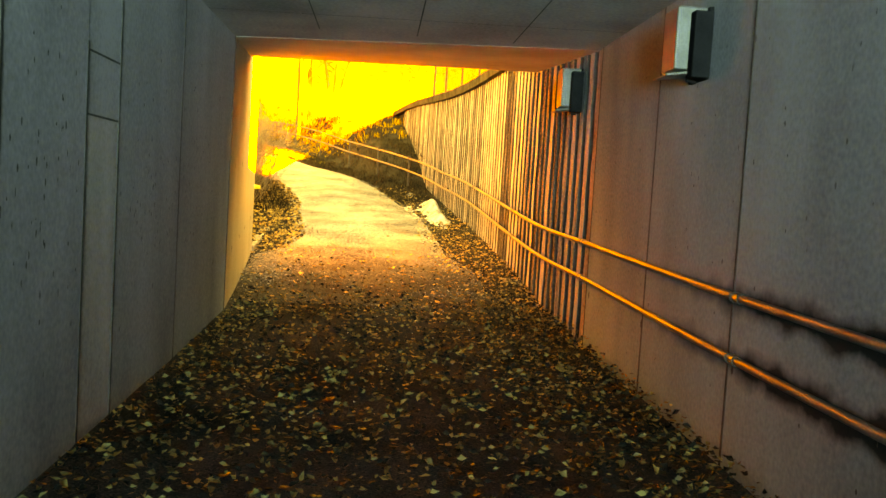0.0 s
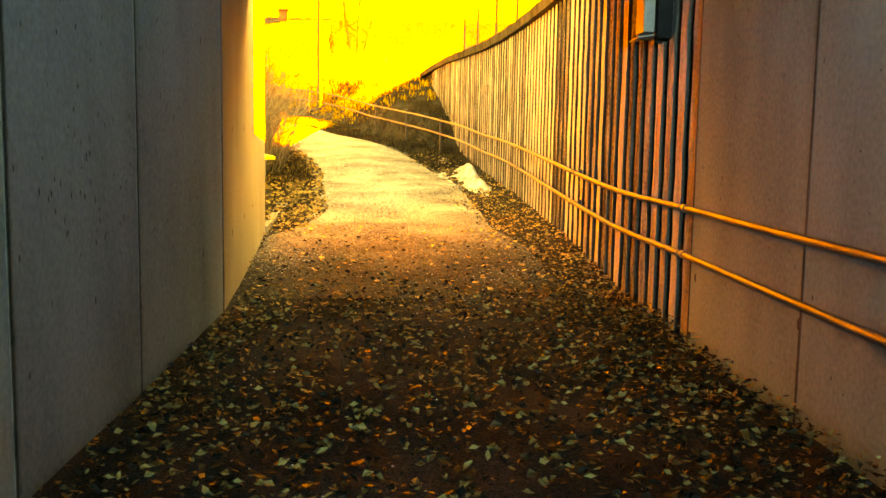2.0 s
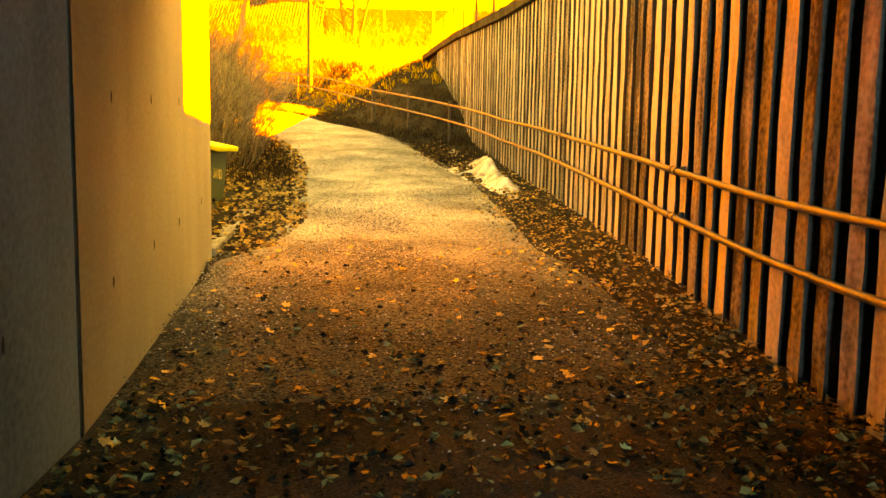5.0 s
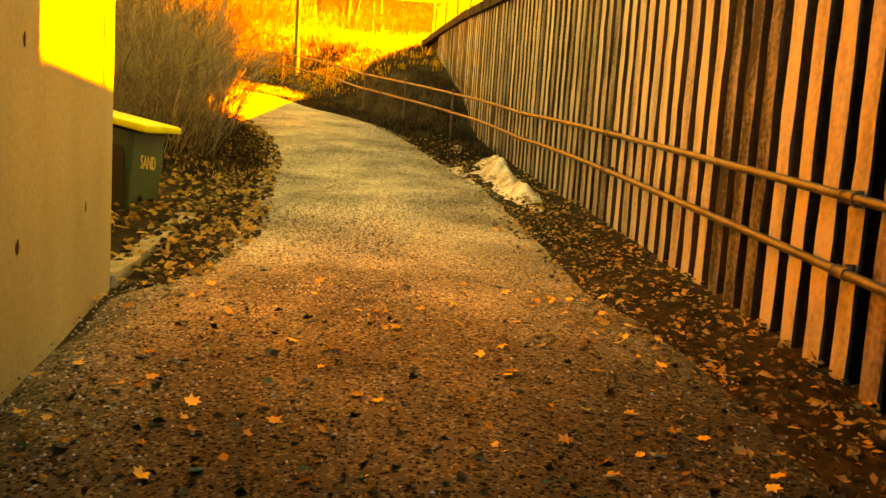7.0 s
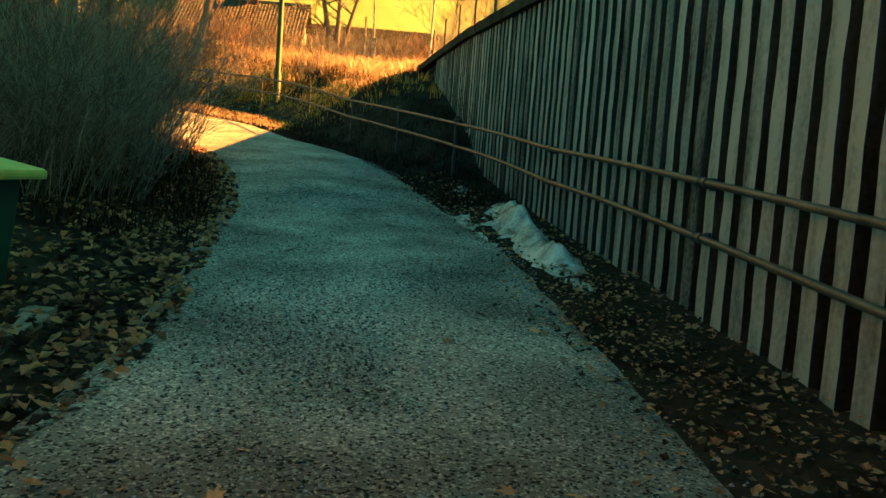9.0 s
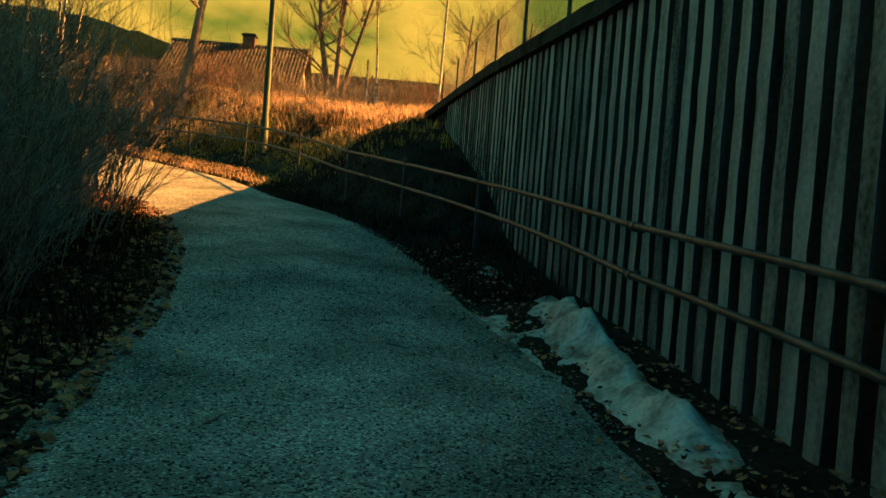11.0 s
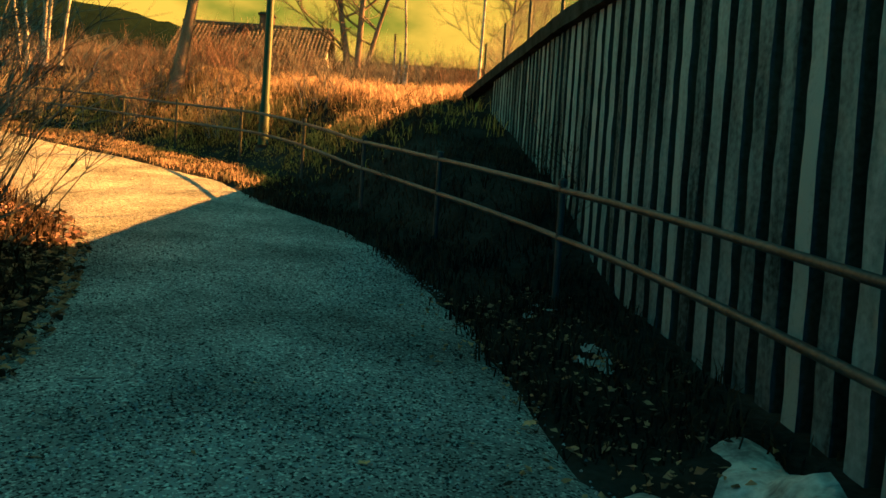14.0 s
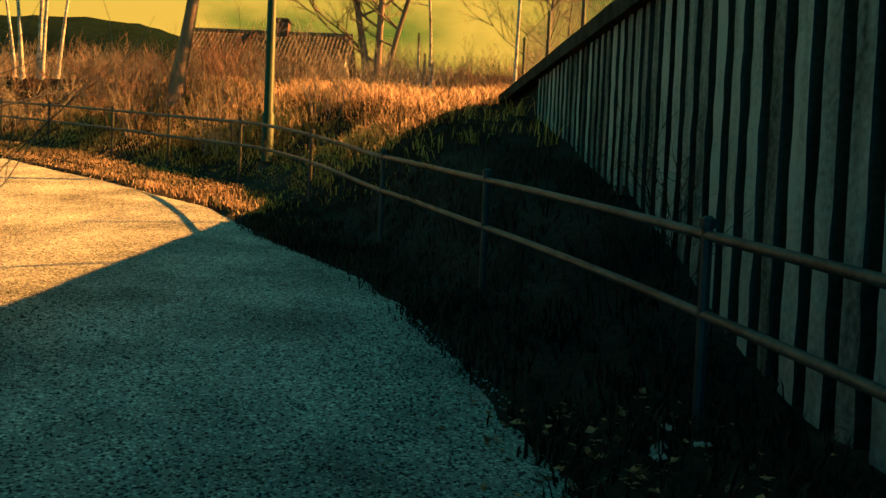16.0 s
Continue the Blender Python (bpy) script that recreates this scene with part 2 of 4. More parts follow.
PLASTER = material("cream_house_wall", (0.74, 0.66, 0.44), (0.60, 0.52, 0.34), 0.85, scale=1, fine=25, bump=0.15)
CHIMNEY = material("sooty_chimney_brick", (0.14, 0.08, 0.06), (0.05, 0.035, 0.03), 0.9, scale=5, fine=30, bump=0.4)
HILL = material("far_wooded_hill", (0.008, 0.016, 0.018), (0.004, 0.008, 0.009), 0.95, scale=0.05, fine=0.6, bump=0.5, bump_dist=1.0)
WIRE = material("fence_wire", (0.20, 0.20, 0.19), (0.10, 0.10, 0.10), 0.6, 0.4, scale=5, fine=30, bump=0)


# Carries the same bluish shade cast as CONCRETE.
GRIMY = material("grimy_concrete", (0.165, 0.245, 0.26), (0.07, 0.112, 0.12), 0.8, scale=1.1, fine=34, bump=0.25, stain_stretch=(1, 1, 0.35))


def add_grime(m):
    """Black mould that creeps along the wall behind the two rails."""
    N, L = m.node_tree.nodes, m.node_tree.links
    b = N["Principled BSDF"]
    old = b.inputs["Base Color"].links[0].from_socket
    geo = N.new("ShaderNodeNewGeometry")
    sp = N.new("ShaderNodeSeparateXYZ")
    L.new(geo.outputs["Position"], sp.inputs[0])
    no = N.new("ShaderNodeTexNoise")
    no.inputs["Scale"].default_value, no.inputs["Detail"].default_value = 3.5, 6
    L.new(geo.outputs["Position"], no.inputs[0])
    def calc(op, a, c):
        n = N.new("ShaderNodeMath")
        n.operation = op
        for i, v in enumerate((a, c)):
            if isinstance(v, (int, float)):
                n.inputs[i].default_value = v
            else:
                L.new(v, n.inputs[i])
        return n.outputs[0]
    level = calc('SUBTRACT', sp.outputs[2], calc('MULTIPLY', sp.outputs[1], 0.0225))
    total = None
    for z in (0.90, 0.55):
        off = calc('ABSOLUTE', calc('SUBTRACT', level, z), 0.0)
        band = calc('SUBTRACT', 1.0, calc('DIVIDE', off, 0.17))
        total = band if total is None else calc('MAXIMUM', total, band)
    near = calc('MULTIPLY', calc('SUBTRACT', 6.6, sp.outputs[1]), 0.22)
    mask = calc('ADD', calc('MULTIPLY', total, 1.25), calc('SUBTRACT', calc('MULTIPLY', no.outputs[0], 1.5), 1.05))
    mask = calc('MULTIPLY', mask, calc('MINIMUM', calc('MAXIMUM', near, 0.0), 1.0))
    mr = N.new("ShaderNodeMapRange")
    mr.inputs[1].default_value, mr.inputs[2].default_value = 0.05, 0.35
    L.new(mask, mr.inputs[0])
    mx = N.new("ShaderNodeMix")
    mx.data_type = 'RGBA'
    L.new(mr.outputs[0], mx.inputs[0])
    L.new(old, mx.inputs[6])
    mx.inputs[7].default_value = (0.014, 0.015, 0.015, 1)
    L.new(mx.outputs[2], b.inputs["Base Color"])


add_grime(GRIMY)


# ---- small builders ----
def mesh_of(name, verts, faces, mat, smooth=False):
    me = bpy.data.meshes.new(name)
    me.from_pydata([tuple(v) for v in verts], [], faces)
    me.materials.append(mat)
    if smooth:
        me.polygons.foreach_set("use_smooth", [True] * len(me.polygons))
    me.update()
    return me


def part(name, data, parent=None, label="", m=None):
    """A mesh object under a thing."""
    ob = new(name, data)
    if parent is not None:
        ob.parent = parent
    if m is not None:
        ob.matrix_basis = m
    if label:
        tagged(ob, label)
    return ob


def bm_mesh(name, bm, mat, smooth=False):
    me = bpy.data.meshes.new(name)
    bm.normal_update()
    bm.to_mesh(me)
    bm.free()
    me.materials.append(mat)
    if smooth:
        me.polygons.foreach_set("use_smooth", [True] * len(me.polygons))
    return me


def box_bm(sx, sy, sz, at=(0, 0, 0), bevel=0.0, taper=1.0):
    bm = bmesh.new()
    bmesh.ops.create_cube(bm, size=1.0)
    for v in bm.verts:
        k = taper if v.co.z < 0 else 1.0
        v.co = Vector((v.co.x * sx * k + at[0], v.co.y * sy * k + at[1], v.co.z * sz + at[2]))
    if bevel:
        bmesh.ops.bevel(bm, geom=bm.edges[:], offset=bevel, segments=2, affect='EDGES', profile=0.6)
    return bm


def empty(name, at=(0, 0, 0)):
    ob = new(name)
    ob.location = at
    return ob


def tube(points, radii, n=8, closed_ends=True):
    """Vertices and faces of a round bar along points."""
    V, Fc = [], []
    P = [Vector(p) for p in points]
    for i, p in enumerate(P):
        d = (P[min(i + 1, len(P) - 1)] - P[max(i - 1, 0)]).normalized()
        ref = Vector((0, 0, 1)) if abs(d.z) < 0.9 else Vector((1, 0, 0))
        u = d.cross(ref).normalized()
        w = u.cross(d)
        r = radii[i] if isinstance(radii, (list, tuple)) else radii
        for k in range(n):
            a = 2 * math.pi * k / n
            V.append(p + u * (r * math.cos(a)) + w * (r * math.sin(a)))
    for i in range(len(P) - 1):
        for k in range(n):
            a, b = i * n + k, i * n + (k + 1) % n
            Fc.append((a, b, b + n, a + n))
    if closed_ends:
        Fc.append(tuple(range(n)))
        Fc.append(tuple(reversed(range((len(P) - 1) * n, len(P) * n))))
    return V, Fc


def join(chunks):
    V, Fc = [], []
    for v, f in chunks:
        o = len(V)
        V += v
        Fc += [tuple(i + o for i in q) for q in f]
    return V, Fc


def curve_at(table, y):
    return float(np.interp(y, [a for a, b in table], [b for a, b in table]))


def smooth_line(points, step=0.25):
    """Catmull-Rom through the points, at even steps."""
    P = [Vector(p) for p in points]
    P = [P[0] * 2 - P[1]] + P + [P[-1] * 2 - P[-2]]
    out = []
    for i in range(1, len(P) - 2):
        n = max(2, int((P[i + 1] - P[i]).length / step))
        for k in range(n):
            t = k / n
            a, b, c, d = P[i - 1], P[i], P[i + 1], P[i + 2]
            out.append(0.5 * ((2 * b) + (c - a) * t + (2 * a - 5 * b + 4 * c - d) * t * t + (3 * b - a - 3 * c + d) * t ** 3))
    out.append(P[-2])
    return out


# ---- the lie of the land ----
PATH_Z = [(-40, -0.1), (0, -0.02), (4.4, 0.04), (6.7, 0.09), (9.2, 0.167), (10, 0.21), (12.3, 0.41), (14.9, 0.62), (19.5, 0.99),
          (21.9, 1.27), (23.5, 1.46), (28.8, 2.18), (32.4, 2.83), (34.3, 3.1), (36.5, 3.42), (40, 3.9)]
WALL_X = [(8.08, 2.08), (9.5, 2.02), (11.5, 1.96), (15.7, 1.87), (18, 1.78), (21, 1.58), (24, 1.3), (26.5, 1.12), (29, 0.98), (31, 0.84), (33, 0.68), (35.5, 0.44)]
WALL_TOP = [(8, 3.62), (14, 3.72), (17, 3.83), (20, 3.96), (24, 4.2), (27, 4.42), (30, 4.6), (33, 4.72), (35.5, 4.78), (40, 5.4)]
LEFT_EDGE = [(8, -1.62), (12.85, -1.87), (13.2, -1.62), (14.7, -1.5), (15.4, -1.56), (17.6, -1.84), (20.2, -2.1), (22.4, -2.55), (23.3, -2.8), (25.3, -3.5),
             (27.5, -4.8), (30, -7.2), (33, -11), (36, -16)]
SLOPE_Z = [(30, 2.5), (33, 3.05), (36, 3.9), (38.6, 4.85), (40.2, 5.45), (42, 5.75), (54, 7.3), (85, 12), (110, 17), (180, 31), (320, 45)]
RIGHT_EDGE = [(8, 1.74), (12, 1.48), (13.5, 1.22), (19, 0.98), (21, 0.54), (24, 0.0), (27, -1.05), (28.6, -2.15), (30.5, -3.4), (33.1, -6.3), (36.7, -10.0), (40, -15)]


def path_z(y):
    return curve_at(PATH_Z, y)


RAIL = smooth_line([(2.0, 2.0, 0), (2.0, 5.0, 0), (2.0, 8.1, 0), (1.84, 11.5, 0), (1.74, 15.67, 0), (1.62, 18, 0), (1.40, 20, 0), (1.12, 22, 0), (0.75, 23.6, 0), (0.25, 25.1, 0), (-0.25, 26.4, 0),
                    (-1.1, 28.5, 0), (-2.36, 31.0, 0), (-3.67, 32.75, 0), (-5.3, 34.3, 0), (-7.37, 36.4, 0), (-9.7, 38.6, 0), (-12.5, 41.0, 0)], 0.25)
RAIL_XY = [(p.y, p.x) for p in RAIL]


def land(x, y):
    """Height of the open ground."""
    base = path_z(min(y, 40))
    lx, re, rx = curve_at(LEFT_EDGE, y), curve_at(RIGHT_EDGE, y), curve_at(RAIL_XY, y)
    right, left, verge = x - rx, lx - x, x - re
    z = base
    if y > 30:
        far = max(0, min(1, (y - 41) / 3))
        k = max(far, max(0, min(1, (right - 0.3) / 4.2)))
        z = base * (1 - k) + max(base, curve_at(SLOPE_Z, y)) * k
    if right > 0 and 22 < y < 42:
        top = curve_at(WALL_TOP, y) - 0.12
        foot = max(0, min(1, (y - 24.0) / 4.0))
        steep = curve_at([(24, 0.9), (29, 0.95), (31, 0.62), (33, 0.42), (38, 0.33)], y)
        reach = curve_at([(24, 0.0), (27, 0.30), (31, 0.58), (34, 0.82), (36, 1.0)], y)
        z = max(z, base + min((top - base) * reach, right * steep * foot))
    if left > 0 and 12 < y < 40:
        z += min(left * 0.16, 0.9)
    z += 0.06 * noise.noise((x * 0.7, y * 0.7, 0)) * max(0, min(1, max(right + 0.5, left)))
    if left < 0 and verge < 0:
        mid = (lx + re) / 2
        z += 0.03 * max(0, 1 - ((x - mid) / 1.6) ** 2)
    if verge > 0 and 9.5 < y < 27 and x < 2.2:
        z += (0.10 + 0.05 * noise.noise((x * 3, y * 2, 9))) * min(1, verge / 0.5) * min(1, (y - 9.5) / 2)
    return z


def make_ground():
    ys = list(np.arange(-14, 8, 1.0)) + list(np.arange(8, 46, 0.3)) + [46, 48, 51, 55, 60, 70, 85, 110, 150, 220, 320]
    us = [-300, -200, -130, -90, -60, -45, -36, -30, -26] + list(np.arange(-23, -14, 1.0)) + list(np.arange(-14, 0.01, 0.3)) + [0.12, 0.3, 0.7, 1.4, 2.5, 4, 6, 9, 13, 20, 30, 50, 90, 160, 300]
    V, Fc = [], []
    for y in ys:
        wx = curve_at(WALL_X, y)
        for u in us:
            x = wx + u
            if y < 35.4 and u > 0.2:
                z = curve_at(WALL_TOP, y) - 0.10
            elif y < 12.4 and x < curve_at([(8.9, -1.78), (12.85, -2.08)], y) - 0.12:
                z = 3.2 if y < 10.2 else 3.2 - (y - 10.2) * 0.9
            else:
                z = land(x, y)
            if y < 8.5 or curve_at(LEFT_EDGE, y) + 0.12 < x < curve_at(RIGHT_EDGE, y) - 0.12:
                z -= 0.14 if u < 0.2 else 0
            V.append((x, y, z))
    n = len(us)
    for j in range(len(ys) - 1):
        for i in range(n - 1):
            a = j * n + i
            Fc.append((a, a + 1, a + n + 1, a + n))
    ob = new("ground", mesh_of("ground", V, Fc, SOIL, True))
    tagged(ob, "dark bare soil bank with dry winter turf", "ground", kind="structure")


make_ground()


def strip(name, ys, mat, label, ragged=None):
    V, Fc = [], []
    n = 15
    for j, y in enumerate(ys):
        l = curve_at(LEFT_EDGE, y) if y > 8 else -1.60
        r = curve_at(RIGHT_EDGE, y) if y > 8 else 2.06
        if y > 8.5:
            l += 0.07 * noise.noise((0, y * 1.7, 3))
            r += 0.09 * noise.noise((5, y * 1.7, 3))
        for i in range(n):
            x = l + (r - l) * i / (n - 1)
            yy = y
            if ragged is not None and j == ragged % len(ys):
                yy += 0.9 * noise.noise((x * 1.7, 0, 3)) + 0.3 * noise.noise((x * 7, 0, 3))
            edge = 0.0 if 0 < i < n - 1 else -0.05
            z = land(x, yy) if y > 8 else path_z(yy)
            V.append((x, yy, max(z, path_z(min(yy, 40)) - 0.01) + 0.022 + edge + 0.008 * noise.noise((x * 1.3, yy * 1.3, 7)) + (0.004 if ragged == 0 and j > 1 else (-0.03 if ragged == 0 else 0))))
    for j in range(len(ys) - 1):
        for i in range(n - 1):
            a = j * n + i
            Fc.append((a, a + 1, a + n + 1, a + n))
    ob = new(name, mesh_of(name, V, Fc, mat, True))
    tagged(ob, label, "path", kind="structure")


strip("floor", list(np.arange(-14, 8, 0.5)) + list(np.arange(8, 9.61, 0.2)), SHADEFLOOR, "asphalt floor of the underpass, darkened for its shade")
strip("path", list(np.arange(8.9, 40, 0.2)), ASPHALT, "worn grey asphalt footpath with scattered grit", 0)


# ---- underpass ----
def slab(name, corners, z0, z1, mat, label, category):
    """An upright-sided block over a plan polygon."""
    n = len(corners)
    lo = [z0] * n if not isinstance(z0, (list, tuple)) else z0
    hi = [z1] * n if not isinstance(z1, (list, tuple)) else z1
    V = [(x, y, lo[i]) for i, (x, y) in enumerate(corners)] + [(x, y, hi[i]) for i, (x, y) in enumerate(corners)]
    Fc = [tuple(reversed(range(n))), tuple(range(n, 2 * n))] + [(i, (i + 1) % n, n + (i + 1) % n, n + i) for i in range(n)]
    ob = new(name, mesh_of(name, V, Fc, mat))
    return tagged(ob, label, category, kind="structure")


CEIL = 3.0
wall_left = slab("wall_west", [(-1.595, -12), (-1.595, 8.98), (-2.1, 8.98), (-2.1, -12)], -0.5, 3.1, JOINT, "grey cast concrete underpass wall with open panel joints", "wall")
wall_right = slab("wall_east", [(2.075, -12), (2.5, -12), (2.5, 8.08), (2.075, 8.08)], -0.5, 3.1, JOINT, "grey cast concrete underpass wall with open panel joints", "wall")
wing = slab("wall_wing", [(-1.58, 9.0), (-1.887, 12.85), (-2.12, 12.85), (-1.95, 9.0)], -0.4, [3.55, 3.45, 3.45, 3.55], PALECON, "smooth cast concrete wing wall at the portal", "wall")
ceiling = slab("ceiling", [(-2.1, -12), (2.5, -12), (2.5, 8.14), (-2.1, 9.06)], CEIL, 3.62, SOFFIT, "dark concrete underpass ceiling slab", "ceiling")
portal = slab("portal_beam", [(-2.0, 9.07), (2.5, 8.15), (2.5, 11.07), (-2.0, 11.07)], [3.0, 3.0, 3.18, 3.11], 3.66, PALECON, "pale concrete edge beam of the underpass portal", "wall")
end_wall = slab("road_deck", [(-40, -12), (-2.12, -12), (-2.12, 10.2), (-40, 10.2)], 3.0, 3.6, SOIL, "raised ground beside the underpass", "ground")


def wall_panels():
    """Cast panels, proud of the dark joints between them."""
    def panel(parent, x, y0, y1, z0, z1, face, mat=CONCRETE):
        t = 0.03
        bm = box_bm(t, y1 - y0 - 0.014, z1 - z0, (x - face * t / 2, (y0 + y1) / 2, (z0 + z1) / 2), 0.002)
        part("panel", bm_mesh("panel", bm, mat), parent)
    lj = [-12, -9.3, -7.7, -6.1, -4.5, -2.9, -1.15, 0.45, 2.05, 3.62]
    for a, b in zip(lj, lj[1:]):
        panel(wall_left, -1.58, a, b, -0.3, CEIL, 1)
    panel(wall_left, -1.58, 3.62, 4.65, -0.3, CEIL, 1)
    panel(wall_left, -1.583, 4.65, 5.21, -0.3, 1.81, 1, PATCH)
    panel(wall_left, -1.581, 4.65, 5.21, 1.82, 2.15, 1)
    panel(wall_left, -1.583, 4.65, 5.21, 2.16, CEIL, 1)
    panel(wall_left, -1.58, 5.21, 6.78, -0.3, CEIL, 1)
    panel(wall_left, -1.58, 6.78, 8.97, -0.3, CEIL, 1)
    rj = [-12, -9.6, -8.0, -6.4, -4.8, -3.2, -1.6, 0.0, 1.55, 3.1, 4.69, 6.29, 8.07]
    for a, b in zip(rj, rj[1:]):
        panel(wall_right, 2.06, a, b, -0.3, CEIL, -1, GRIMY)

    def seam(parent, x, y, z0, z1, face):
        bm = box_bm(0.006, 0.024, z1 - z0, (x, y, (z0 + z1) / 2), 0.001)
        for v in bm.verts:
            v.co.y += 0.004 * noise.noise((v.co.z * 3, y, 0))
        part("seam", bm_mesh("seam", bm, JOINT), parent)
    for y in lj[1:] + [5.21, 6.78]:
        seam(wall_left, -1.58, y, 0, CEIL, 1)
    seam(wall_left, -1.58, 4.65, 0, 2.2, 1)
    for z in (1.815, 2.155):
        part("seam", bm_mesh("seam", box_bm(0.006, 0.56, 0.012, (-1.58, 4.93, z), 0.001), JOINT), wall_left)
    seam(wall_left, -1.58, 8.965, 0, CEIL, 1)
    for y in rj[1:-1]:
        seam(wall_right, 2.06, y, 0, CEIL, -1)
    seam(wall_right, 2.06, 8.065, 0, CEIL, -1)


wall_panels()


def pit(parent, x, y, z, r, h, face, tilt=0.0):
    """A blow-hole or tie hole in the concrete: a shallow dark cup."""
    V, Fc = [], []
    n = 7
    for k in range(n):
        a = 2 * math.pi * k / n
        V.append((0, r * math.cos(a) * rng.uniform(0.7, 1.2), h * math.sin(a) * rng.uniform(0.8, 1.2)))
    V.append((-0.002 * face, 0, 0))
    Fc = [(k, (k + 1) % n, n) for k in range(n)]
    part("pit", mesh_of("pit", V, Fc, JOINT), parent, m=pose(x + face * 0.0022, y, z, 0, 0, tilt))


rng = random.Random(4)
for k in range(190):
    y = rng.choice([4.2, 5.8, 6.2, 3.6, 7.4]) + rng.gauss(0, 0.35)
    z = rng.choice([1.0, 1.25, 1.6, 1.4, 2.0]) + rng.gauss(0, 0.22)
    if y < 8.8 and 0.2 < z < 2.8 and not 4.6 < y < 5.25:
        pit(wall_left, -1.58, y, z, rng.uniform(0.004, 0.009), rng.uniform(0.008, 0.024), 1)
for k in range(90):
    y, z = rng.uniform(2.5, 7.9), rng.uniform(0.3, 2.7)
    if min(abs(y - j) for j in (3.1, 4.69, 6.29)) > 0.06:
        pit(wall_right, 2.06, y, z, rng.uniform(0.004, 0.009), rng.uniform(0.006, 0.02), -1)
for y, z in ((8.28, 0.72), (8.28, 2.28), (6.79, 2.55), (6.79, 0.58), (5.22, 0.72)):
    pit(wall_left, -1.58, y, z, 0.014, 0.035, 1)
for y, z in ((7.95, 0.62), (6.28, 2.5), (4.68, 2.48), (4.62, 0.6), (6.31, 0.6)):
    pit(wall_right, 2.06, y, z, 0.018, 0.035, -1)
for y, z in ((9.55, 0.76), (10.5, 0.84), (9.6, 1.68), (11.33, 0.91), (12.31, 1.0), (10.5, 1.72), (11.4, 1.76)):
    x = -1.58 - (y - 9.0) * 0.0797
    pit(wing, x, y, z, 0.016, 0.034, 1, 4.5)


def soffit_joints():
    V, Fc = [], []
    def strip(a, b, w):
        d = (Vector(b) - Vector(a)).normalized()
        s = Vector((-d.y, d.x, 0)) * w
        o = len(V)
        V.extend([Vector(a) - s, Vector(a) + s, Vector(b) + s, Vector(b) - s])
        Fc.append((o, o + 1, o + 2, o + 3))
    z = CEIL - 0.003
    for x in (-0.66, 0.27, 1.2):
        strip((x, -12, z), (x, 8.2, z), 0.006)
    for y in (-9, -6, -3, 0, 3, 5.4, 7.6):
        strip((-1.58, y, z), (2.06, y - 0.3, z), 0.006)
    part("joint", mesh_of("joint", V, Fc, JOINT), ceiling)


soffit_joints()


# ---- ribbed retaining wall ----
def wall_frame(y):
    x = curve_at(WALL_X, y)
    d = Vector((curve_at(WALL_X, y + 0.4) - curve_at(WALL_X, y - 0.4), 0.8, 0)).normalized()
    return Vector((x, y, 0)), d


